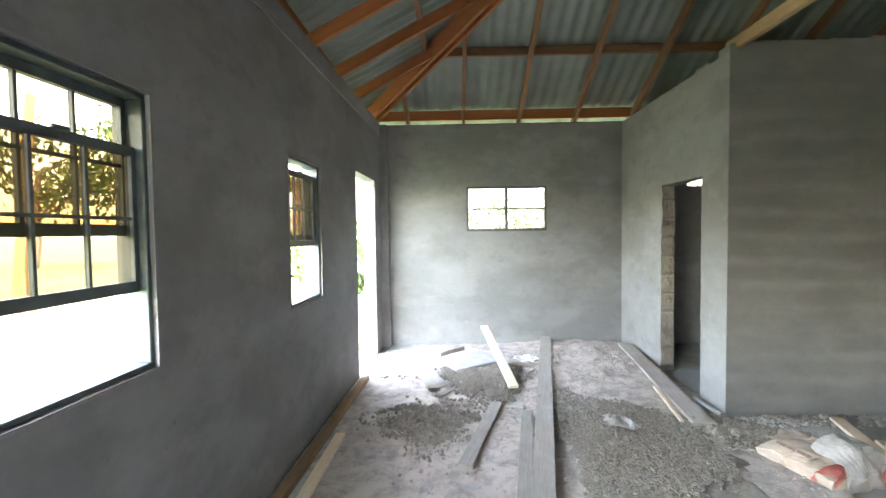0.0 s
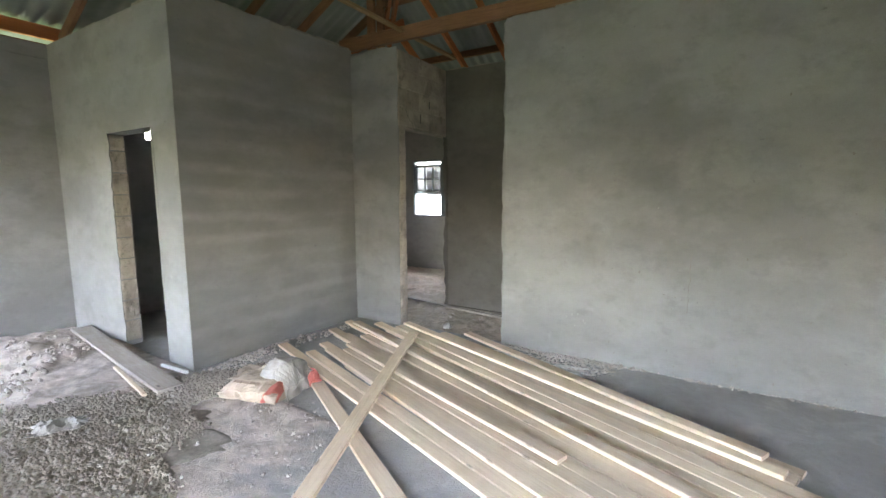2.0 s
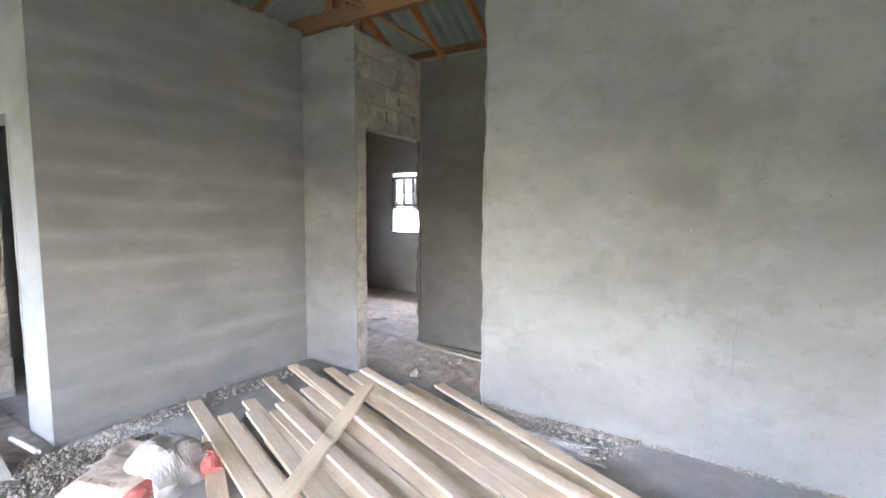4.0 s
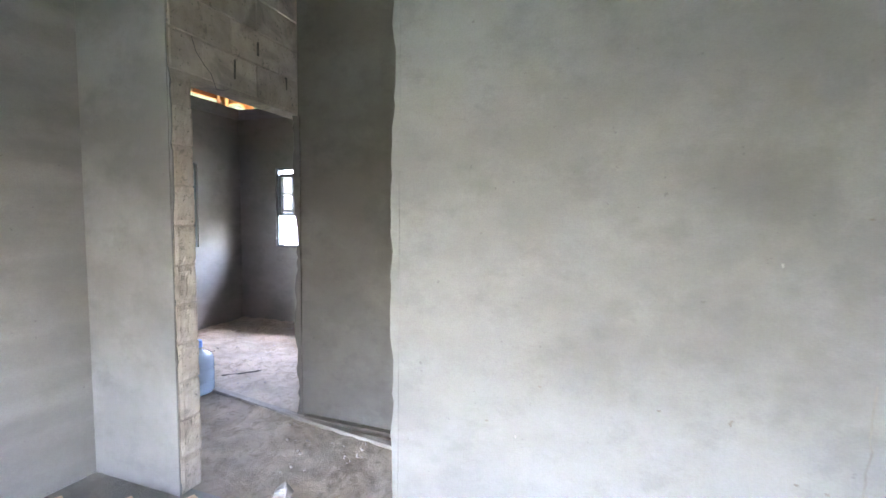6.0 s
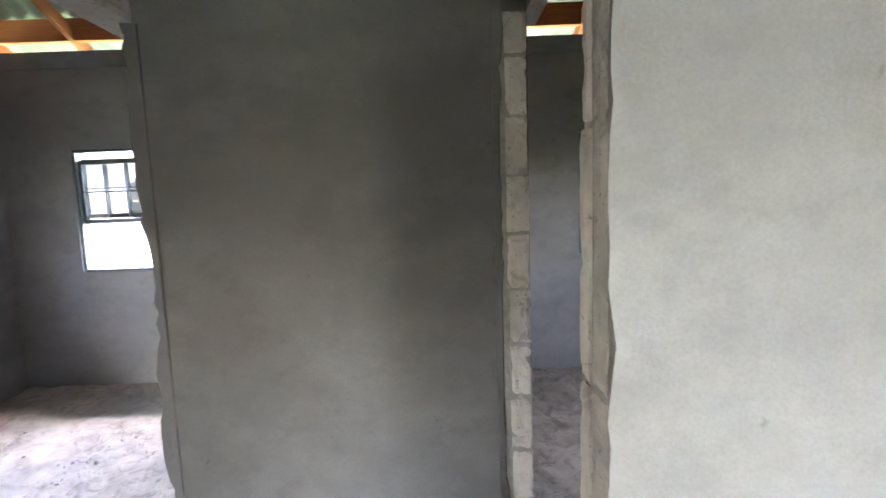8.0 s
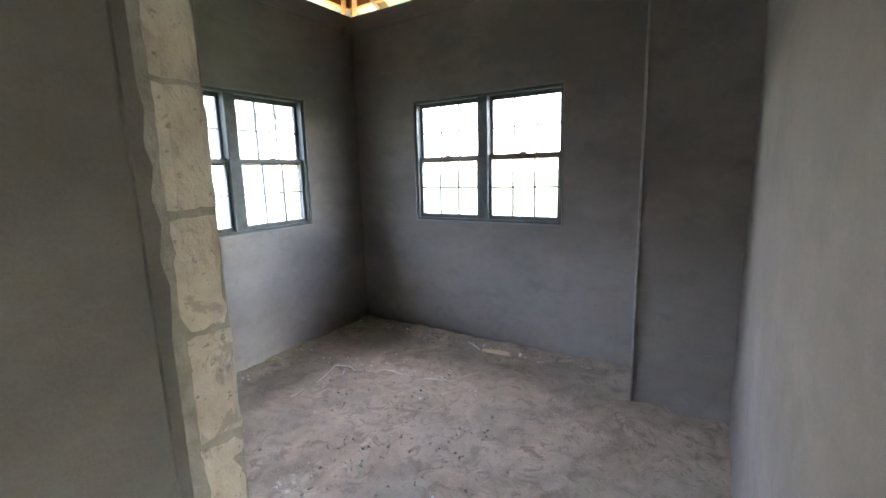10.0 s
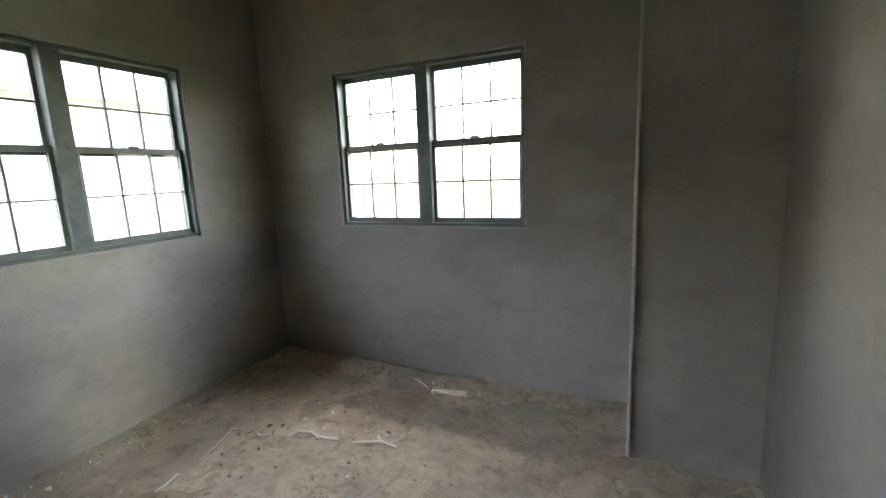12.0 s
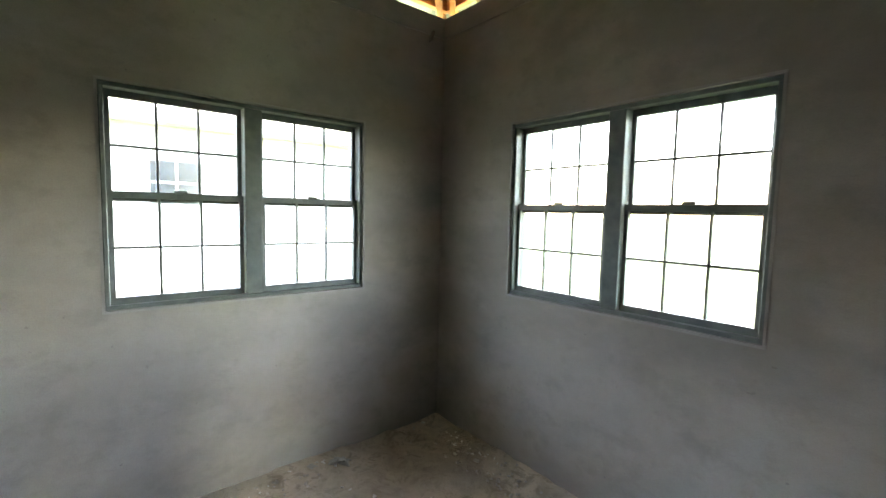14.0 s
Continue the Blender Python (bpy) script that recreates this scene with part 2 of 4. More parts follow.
def leaf_material():
    k = Mat("green_leaves", 0.6)
    isl = k.n("ShaderNodeNewGeometry").outputs["Random Per Island"]
    k.color(k.ramp(isl, (0, (0.035, 0.07, 0.018)), (0.6, (0.07, 0.115, 0.03)), (1, (0.12, 0.15, 0.045))))
    return k.m


M_GRASS, M_LEAF = grass_material(), leaf_material()
M_BARK = simple("grey_brown_bark", (0.14, 0.105, 0.075), (0.25, 0.20, 0.15), 10, 0.95, 0.6)
M_HOUSE = simple("white_painted_render", (0.70, 0.69, 0.66), (0.80, 0.79, 0.77), 2, 0.9, 0.1)
M_HOUSEGLASS = simple("grey_window_glass", (0.035, 0.042, 0.046), (0.07, 0.08, 0.085), 3, 0.2, 0.0)
M_PLANKHOUSE = timber("weathered_orange_cladding", (0.42, 0.24, 0.10), (0.55, 0.34, 0.16), (0.3, 0.16, 0.07))
M_ROOFRED = simple("faded_roof_sheet", (0.36, 0.35, 0.34), (0.46, 0.45, 0.43), 3, 0.6, 0.1)


# ---- building helpers ----
def mesh_from(bm, name, material, smooth=False):
    me = bpy.data.meshes.new(name)
    bm.to_mesh(me)
    bm.free()
    me.materials.append(material)
    if smooth:
        me.polygons.foreach_set("use_smooth", [True] * len(me.polygons))
    return me


def part(name, bm, material, parent=None, label="", m=None, smooth=False):
    """Links a bmesh as one mesh object, under a thing or part where one is given."""
    ob = new(name, bm if isinstance(bm, bpy.types.Mesh) else mesh_from(bm, name, material, smooth))
    if parent:
        ob.parent = parent
    if m is not None:
        ob.matrix_local = m
    return tagged(ob, label) if label else ob


def thing(name, label, category, m=None, group="", kind=""):
    ob = new(name)
    if m is not None:
        ob.matrix_world = m
    return tagged(ob, label, category, group, kind)


def add_box(bm, x0, x1, y0, y1, z0, z1, bevel=0.0, jitter=0.0):
    vs = [bm.verts.new((x, y, z)) for z in (z0, z1) for x, y in ((x0, y0), (x1, y0), (x1, y1), (x0, y1))]
    if jitter:
        for v in vs:
            v.co += Vector((random.uniform(-jitter, jitter), random.uniform(-jitter, jitter), random.uniform(-jitter, jitter)))
    fs = [bm.faces.new([vs[i] for i in q]) for q in ((3, 2, 1, 0), (4, 5, 6, 7), (0, 1, 5, 4), (1, 2, 6, 5), (2, 3, 7, 6), (3, 0, 4, 7))]
    if bevel:
        es = list({e for f in fs for e in f.edges})
        bmesh.ops.bevel(bm, geom=es, offset=bevel, segments=1, affect="EDGES")
    return bm


def box(x0, x1, y0, y1, z0, z1, bevel=0.0, jitter=0.0):
    return add_box(bmesh.new(), x0, x1, y0, y1, z0, z1, bevel, jitter)


def bar_between(a, b, width, depth, up=Vector((0, 0, 1))):
    """The pose and length of a bar whose local x runs from a to b."""
    a, b = Vector(a), Vector(b)
    x = (b - a).normalized()
    y = up.cross(x).normalized()
    z = x.cross(y)
    m = Matrix((x, y, z)).transposed().to_4x4()
    m.translation = a
    return m, (b - a).length


def wall(name, axis, p0, p1, a0, a1, z0, z1, openings=(), material=None, label=""):
    """An upright wall with openings cut through it. axis: the axis that it stands across; openings: (a0, a1, z0, z1)."""
    us = sorted({a0, a1, *[v for o in openings for v in o[:2]]})
    zs = sorted({z0, z1, *[v for o in openings for v in o[2:]]})

    def solid(i, j):
        if not (0 <= i < len(us) - 1 and 0 <= j < len(zs) - 1):
            return False
        u, z = (us[i] + us[i + 1]) / 2, (zs[j] + zs[j + 1]) / 2
        return not any(o[0] < u < o[1] and o[2] < z < o[3] for o in openings)

    bm = bmesh.new()

    def P(p, u, z):
        return bm.verts.new((p, u, z) if axis == "x" else (u, p, z))

    for i in range(len(us) - 1):
        for j in range(len(zs) - 1):
            if not solid(i, j):
                continue
            u0, u1, w0, w1 = us[i], us[i + 1], zs[j], zs[j + 1]
            for p in (p0, p1):
                bm.faces.new([P(p, u0, w0), P(p, u1, w0), P(p, u1, w1), P(p, u0, w1)])
            for di, dj, (a, b, c, d) in ((-1, 0, (u0, u0, w0, w1)), (1, 0, (u1, u1, w0, w1)), (0, -1, (u0, u1, w0, w0)), (0, 1, (u0, u1, w1, w1))):
                if not solid(i + di, j + dj):
                    bm.faces.new([P(p0, a, c), P(p1, a, c), P(p1, b, d), P(p0, b, d)])
    bmesh.ops.remove_doubles(bm, verts=bm.verts, dist=1e-5)
    bmesh.ops.recalc_face_normals(bm, faces=bm.faces)
    ob = new(name, mesh_from(bm, name, material or M_PLASTER))
    return tagged(ob, label or "grey cement-plastered concrete block wall", "wall", kind="structure")


def turned(ob, m):
    ob.matrix_world = m @ ob.matrix_world
    return ob


# ---- structure: walls ----
TOP = 3.03
EAST, NORTH = 7.37, 5.915
SKEW = Matrix.Translation((-1.30, 2.2, 0)) @ Matrix.Rotation(radians(-2.0), 4, "Z") @ Matrix.Translation((1.30, -2.2, 0))
# Last opening, behind the start, is unseen and added to let in daylight.
wall_west = turned(wall("wall_west", "x", -1.45, -1.30, -1.25, 6.25, -0.2, TOP,
                        [(0.14, 1.48, 1.068, 2.10), (2.752, 3.37, 1.065, 2.105), (4.50, 5.42, 0.02, 2.23), (-1.12, -0.08, 0.02, 2.15)]), SKEW)
wall_north = wall("wall_north", "y", NORTH, NORTH + 0.15, -1.30, 2.25, -0.2, TOP, [(-0.01, 1.09, 1.575, 2.19)])
kitchen_wall_west = wall("wall_kitchen_west", "x", 2.10, 2.25, 3.577, NORTH, -0.2, TOP, [(3.955, 4.762, 0.0, 2.05)])
SLANT = Matrix.Translation((2.10, 3.575, 0)) @ Matrix.Rotation(radians(-2.3), 4, "Z") @ Matrix.Translation((-2.10, -3.575, 0))
kitchen_wall_south = turned(wall("wall_kitchen_south", "y", 3.575, 3.745, 2.10, 4.06, -0.2, TOP + 0.06, (), M_PLASTER_BAND), SLANT)
wall_return = wall("wall_return", "x", 4.055, 4.182, 2.985, 3.75, -0.2, TOP + 0.02)
wall_door_north = wall("wall_door_north", "y", 2.855, 2.985, 4.055, 5.212, -0.2, TOP - 0.02, [(4.185, 5.212, -0.2, 2.205)], M_BLOCK,
                       "unplastered concrete block wall over a door opening")
wall_hall = wall("wall_hall", "x", 5.062, 5.206, 1.50, 2.853, -0.2, TOP - 0.025, (), M_PLASTER_DARK, "dark cement-plastered hall wall")
wall_living_east = wall("wall_living_east", "x", 4.028, 4.17, -1.22, 1.59, -0.2, TOP + 0.02)
wall_door_south = wall("wall_door_south", "y", 1.44, 1.498, 4.17, 5.212, 2.205, TOP, (), M_BLOCK, "unplastered concrete block lintel over a door opening")
wall_bedroom_divider = wall("wall_bedroom_divider", "y", 2.13, 2.28, 5.206, EAST, -0.2, TOP, (), M_PLASTER_ROOM)
wall_east = wall("wall_east", "x", EAST, EAST + 0.15, -1.55, 5.76, -0.2, TOP - 0.09,
                 [(-0.75, 0.59, 1.065, 2.12), (3.65, 4.99, 1.055, 2.12)], M_PLASTER_ROOM)
wall_return_end = wall("wall_return_end", "x", 4.046, 4.0545, 2.85, 3.60, 0.0, TOP, (), M_PLASTER, "cement plaster skin of the return wall")
wall_bedroom_a_north = wall("wall_bedroom_a_north", "y", 5.61, 5.76, 4.182, EAST, -0.2, TOP - 0.09, [(5.32, 6.66, 1.065, 2.12)], M_PLASTER_ROOM)
wall_kitchen_north = wall("wall_kitchen_north", "y", NORTH, NORTH + 0.15, 2.25, 4.055, -0.2, TOP, [(2.98, 3.70, 2.16, 2.62)])
wall_kitchen_east = wall("wall_kitchen_east", "x", 4.055, 4.182, 3.75, NORTH + 0.15, -0.2, TOP)
wall_bedroom_b_south = wall("wall_bedroom_b_south", "y", -1.55, -1.40, 4.72, EAST, -0.2, TOP - 0.09, [(5.34, 6.69, 1.062, 2.11)], M_PLASTER_ROOM)
wall_bedroom_b_jut = wall("wall_bedroom_b_jut", "y", -1.40, -0.915, 4.17, 4.72, -0.2, TOP - 0.05, (), M_PLASTER_ROOM)
# Added skin: its dark brown holds down a wall the window light overbrightens.
wall("wall_bedroom_b_west", "x", 4.1705, 4.179, -0.913, 1.57, 0.0, TOP - 0.05, (), M_PLASTER_BROWN, "darkened brown cement plaster skin of the bedroom wall")
wall_south = wall("wall_south", "y", -1.37, -1.22, -1.25, 4.17, -0.2, TOP)
tagged(kitchen_wall_south, "cement-plastered block wall with faint level bands")

# ring beams that stand a little proud of the bedroom and living room walls
for nm, axis, p0, p1, a0, a1 in (("ring_beam_east", "x", EAST - 0.012, EAST, -1.388, 5.598), ("ring_beam_south", "y", -1.40, -1.388, 4.72, EAST - 0.012),
                                 ("ring_beam_bedroom_north", "y", 5.598, 5.61, 4.182, EAST - 0.012), ("ring_beam_north", "y", NORTH - 0.012, NORTH, -1.07, 2.10)):
    z1 = TOP - 0.004 if nm == "ring_beam_north" else TOP - 0.094
    wall(nm, axis, p0, p1, a0, a1, z1 - 0.14, z1, (), M_PLASTER, "grey cast concrete ring beam along the wall top")
turned(wall("ring_beam_west", "x", -1.30, -1.285, -1.1, 5.7, TOP - 0.16, TOP - 0.004, (), M_PLASTER, "grey cast concrete ring beam along the wall top"), SKEW)
# corner pier beside the outer door
corner_pier = wall("corner_pier", "y", 5.80, NORTH - 0.014, -1.20, -1.075, -0.1, TOP - 0.006, (), M_PLASTER, "grey plastered corner pier")
# pale bead down the jutting corner
bead = new("trim_corner_bead", mesh_from(box(4.708, 4.724, -0.919, -0.905, 0.0, TOP - 0.2, 0.003), "bead", M_BEAD))
tagged(bead, "pale plaster corner bead", "trim", kind="structure")


# ---- structure: floor ----
def bump2(x, y, cx, cy, rx, ry):
    d = ((x - cx) / rx) ** 2 + ((y - cy) / ry) ** 2
    return math.exp(-d * 1.2)


def floor_height(x, y):
    """Level of the rough floor: flat screed with a heap of sand and mortar in the living room's north end."""
    h = 0.006 * noise.noise((x * 1.3, y * 1.3, 0.2)) + 0.004 * noise.noise((x * 5, y * 5, 3.1))
    if x < 2.09:
        heap = 0.12 * bump2(x, y, 1.45, 5.1, 0.75, 1.1) + 0.06 * bump2(x, y, 0.2, 4.6, 1.3, 1.2) + 0.05 * bump2(x, y, 0.9, 3.0, 1.1, 1.2)
        heap += 0.035 * bump2(x, y, -0.5, 3.2, 0.8, 1.3) + 0.025 * bump2(x, y, 1.9, 2.5, 0.6, 0.7)
        lumps = 0.5 + 0.9 * noise.noise((x * 3.1, y * 3.1, 7.0)) + 0.6 * noise.noise((x * 8.3, y * 8.3, 1.0)) + 0.35 * noise.noise((x * 19, y * 19, 5.0))
        h += heap * max(0.15, 0.75 + 0.4 * lumps)
    if x > 4.2:
        h += 0.012 * noise.noise((x * 2.4, y * 2.4, 9.0)) + 0.015 * noise.noise((x * 8, y * 8, 4.0)) + 0.009 * noise.noise((x * 17, y * 17, 2.0))
        h += max(0, 0.05 - 0.25 * max(0, EAST - x)) * 0.4 + max(0, 0.05 - 0.25 * max(0, y + 1.4)) * 0.4
    return h


def floor_mesh():
    step, x0, y0, nx, ny = 0.03, -1.47, -1.5, 300, 258
    verts = [(x0 + i * step, y0 + j * step, floor_height(x0 + i * step, y0 + j * step)) for j in range(ny) for i in range(nx)]
    faces = [(j * nx + i, j * nx + i + 1, (j + 1) * nx + i + 1, (j + 1) * nx + i) for j in range(ny - 1) for i in range(nx - 1)]
    me = bpy.data.meshes.new("floor")
    me.from_pydata(verts, [], faces)
    me.materials.append(M_FLOOR)
    me.polygons.foreach_set("use_smooth", [True] * len(me.polygons))
    return me


floor = tagged(new("floor", floor_mesh()), "rough grey screed floor strewn with sand and dried mortar", "floor", kind="structure")

# ---- structure: roof ----
RX0, RX1, RY0, RY1, RZ, PITCH = -1.40, 7.50, -1.52, 6.02, 3.05, 0.52
RIDGE_Y, HALF = (RY0 + RY1) / 2, (RY1 - RY0) / 2
# Overhang depth is unseen, lengthened to keep daylight off the upper walls.
OVER = 0.72


def roof_sheet(side):
    """One slope of corrugated sheeting, ribs running up the slope, trimmed along the hips."""
    lift, pitch_len, cols = 0.235, 0.15, 6
    length = (RX1 - RX0 if side in "ns" else RY1 - RY0) + 2 * OVER
    n = int(length / pitch_len * cols)
    verts, faces = [], []
    for i in range(n + 1):
        u = -OVER + length * i / n
        span = length - 2 * OVER
        reach = min(u + OVER, span + OVER - u, HALF + OVER) - OVER + 0.045
        wave = 0.012 * math.sin(2 * math.pi * i / cols)
        for d in (-OVER, reach):
            z = RZ + lift + PITCH * d + wave
            x, y = {"n": (RX0 + u, RY1 - d), "s": (RX0 + u, RY0 + d), "w": (RX0 + d, RY0 + u), "e": (RX1 - d, RY0 + u)}[side]
            verts.append((x, y, z))
    for i in range(n):
        faces.append((2 * i, 2 * i + 2, 2 * i + 3, 2 * i + 1))
    me = bpy.data.meshes.new("roof_sheet")
    me.from_pydata(verts, [], faces)
    me.materials.append(M_SHEET)
    me.polygons.foreach_set("use_smooth", [True] * len(me.polygons))
    return me


roof = thing("roof", "hipped roof of corrugated metal sheets on orange timbers", "roof", kind="structure")
for side in "nswe":
    ob = part("roof_sheet", roof_sheet(side), None, roof)



def beam(name, a, b, w, d, material, parent=None, label=""):
    m, length = bar_between(a, b, w, d)
    ob = part(name, box(0, length, -w / 2, w / 2, -d / 2, d / 2, 0.004), material, parent, label)
    if parent:
        ob.matrix_local = m
    else:
        ob.matrix_world = m
    return ob


def slope_point(side, u, d, lift):
    z = RZ + lift + PITCH * d
    return {"n": (RX0 + u, RY1 - d, z), "s": (RX0 + u, RY0 + d, z), "w": (RX0 + d, RY0 + u, z), "e": (RX1 - d, RY0 + u, z)}[side]


SPANX, SPANY = RX1 - RX0, RY1 - RY0
for side, span, first, step in (("n", SPANX, 0.59, 0.768), ("s", SPANX, 0.65, 0.72), ("w", SPANY, 0.55, 0.74), ("e", SPANY, 0.55, 0.74)):
    u = first
    while u < span - 0.3:
        reach = min(u, span - u, HALF)
        beam("rafter", slope_point(side, u, -OVER + 0.06, 0.06), slope_point(side, u, reach, 0.06), 0.045, 0.11, M_TIMBER if side in "we" else M_BROWN, roof)
        u += step
    for d in (0.90, 1.95, 3.0):
        beam("purlin", slope_point(side, d, d, 0.165), slope_point(side, span - d, d, 0.165), 0.05, 0.10, M_BROWN, roof)
    low = TOP + 0.085 if side in "nw" else TOP - 0.09 + 0.12
    high = RZ + 0.20
    lift = (low + high) / 2 - RZ
    # Unseen board at the overhang's edge, kept to hold back daylight under the eaves.
    beam("fascia", slope_point(side, -OVER, -OVER, 0.10), slope_point(side, span + OVER, -OVER, 0.10), 0.03, 0.20, M_TIMBER, roof)
    beam("eave_board", slope_point(side, 0.0, 0.0, lift), slope_point(side, span, 0.0, lift), 0.05, high - low, M_TIMBER, roof)
for cx, cy, sx, sy in ((RX0, RY1, 1, -1), (RX1, RY1, -1, -1), (RX0, RY0, 1, 1), (RX1, RY0, -1, 1)):
    for off in (-0.035, 0.035):
        a = (cx - sx * OVER * 0.9 - sy * off, cy - sy * OVER * 0.9 + sx * off, RZ - PITCH * OVER * 0.9 + 0.06)
        b = (cx + sx * HALF - sy * off, cy + sy * HALF + sx * off, RZ + PITCH * HALF + 0.06)
        beam("hip_rafter", a, b, 0.045, 0.19, M_TIMBER, roof)
beam("ridge_board", (RX0 + HALF, RIDGE_Y, RZ + PITCH * HALF), (RX1 - HALF, RIDGE_Y, RZ + PITCH * HALF), 0.05, 0.2, M_BROWN, roof)
# timbers that lie on the walls and cross the living room
beam("tie_beam", (2.17, 3.72, TOP + 0.07), (2.17, -1.3, TOP + 0.07), 0.05, 0.10, M_LATH, roof)
beam("tie_beam", (4.11, 3.70, TOP + 0.14), (4.10, -1.3, TOP + 0.10), 0.06, 0.14, M_BROWN, roof)
beam("roof_lath", (2.15, 2.82, TOP + 0.17), (5.15, 2.78, TOP + 0.14), 0.05, 0.03, M_LATH, roof)
for x, y, z0, z1 in ((4.45, 3.52, TOP + 0.04, 4.70), (4.75, 3.62, TOP + 0.04, 4.6)):
    beam("roof_post", (x, y, z0), (x + 0.001, y, z1), 0.1, 0.05, M_BROWN, roof)
beam("roof_strut", (4.16, 3.66, TOP + 0.08), (5.6, 3.9, 3.95), 0.05, 0.1, M_TIMBER, roof)
# board over the bedroom's north wall, made extra tall to shut out a light leak
beam("eave_board", (4.3, 5.66, 3.28), (7.4, 5.66, 3.28), 0.05, 0.34, M_TIMBER, roof)
# wall plates
for a, b in (((RX0 + 0.03, RY1 - 0.04), (RX1, RY1 - 0.04)),):
    beam("wall_plate", (*a, TOP + 0.008), (*b, TOP + 0.008), 0.09, 0.016, M_BROWN, roof)


# ---- windows ----
BAR = 0.021


def sash(parent, x0, x1, z0, z1, y, glass, label=""):
    """A sash of rails with three by two panes of glass."""
    bm = bmesh.new()
    r, t = 0.021, 0.014
    for a in ((x0, x1, z0 - 0.008, z0 + r + 0.012), (x0, x1, z1 - r - 0.012, z1), (x0, x0 + r, z0 + r + 0.012, z1 - r - 0.012), (x1 - r, x1, z0 + r + 0.012, z1 - r - 0.012)):
        add_box(bm, a[0], a[1], y - t, y + t, a[2], a[3])
    ob = part("sash", bm, M_FRAME, parent, label)
    zm = (z0 + z1) / 2
    g = 0.0058
    w3 = (x1 - x0 - 2 * r) / 3
    for i in (1, 2):
        xx = x0 + r + w3 * i
        part("muntin", box(xx - g, xx + g, y - 0.008, y + 0.008, z0 + r, z1 - r), M_FRAME, ob)
    part("muntin", box(x0 + r, x1 - r, y - 0.009, y + 0.009, zm - g, zm + g), M_FRAME, ob)
    for i in range(3):
        for lo, hi in ((z0 + r, zm), (zm, z1 - r)):
            bm = bmesh.new()
            a, b = x0 + r + w3 * i, x0 + r + w3 * (i + 1)
            bm.faces.new([bm.verts.new(p) for p in ((a, y, lo), (b, y, lo), (b, y, hi), (a, y, hi))])
            pane = part("pane", bm, glass, ob)
            pane.visible_shadow = False
    return ob


def window(name, m, w, h, bays=2, up=0.0, down=0.0, glass=M_GLASS, label="dark teal steel sash window with small glass panes"):
    """A sash window in its opening: x along the wall, y outwards, z up from the sill."""
    win = thing(name, label, "window", m, kind="structure")
    bm = bmesh.new()
    y0, y1 = 0.014, 0.115
    for a in ((0, w, 0, BAR), (0, w, h - BAR, h), (0, BAR, BAR, h - BAR), (w - BAR, w, BAR, h - BAR)):
        add_box(bm, a[0], a[1], y0, y1, a[2], a[3], 0.003)
    part("window_frame", bm, M_FRAME, win)
    edges = [BAR, w - BAR]
    if bays == 2:
        part("mullion", box(w / 2 - 0.046, w / 2 + 0.046, y0 + 0.002, y1 - 0.002, BAR, h - BAR, 0.004), M_FRAME, win)
        edges = [BAR, w / 2 - 0.046, w / 2 + 0.046, w - BAR]
    hm = h * 0.5
    for i in range(0, len(edges), 2):
        a, b = edges[i] + 0.002, edges[i + 1] - 0.002
        sash(win, a, b, hm - 0.005 - down, h - BAR - down, 0.092, glass)
        low = sash(win, a, b, BAR + up, hm + 0.035 + up, 0.058, glass)
        part("latch", box((a + b) / 2 - 0.03, (a + b) / 2 + 0.03, 0.036, 0.05, hm + 0.03 + up, hm + 0.048 + up, 0.004), M_FRAME, low)
    # bead of plaster round the opening
    bm = bmesh.new()
    for a in ((-0.012, w + 0.012, -0.012, 0.0), (-0.012, w + 0.012, h, h + 0.012), (-0.012, 0.0, 0, h), (w, w + 0.012, 0, h)):
        add_box(bm, a[0], a[1], -0.004, 0.010, a[2], a[3])
    part("window_bead", bm, M_PLASTER, win)
    return win


def facing(x, y, z, yaw):
    return pose(x, y, z, 0, 0, yaw)


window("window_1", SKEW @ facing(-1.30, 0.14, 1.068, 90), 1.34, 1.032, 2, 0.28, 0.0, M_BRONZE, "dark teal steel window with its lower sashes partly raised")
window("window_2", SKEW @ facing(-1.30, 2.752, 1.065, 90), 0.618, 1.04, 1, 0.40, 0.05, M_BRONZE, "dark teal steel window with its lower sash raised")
window("window_4", facing(EAST, 4.99, 1.055, -90), 1.34, 1.065, 2, 0.41, 0.05, M_DIM_PANE, "dark teal steel window with its lower sashes raised")
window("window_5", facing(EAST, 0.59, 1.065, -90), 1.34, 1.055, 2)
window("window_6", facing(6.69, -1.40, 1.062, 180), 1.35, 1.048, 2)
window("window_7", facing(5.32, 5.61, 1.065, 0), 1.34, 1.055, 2)


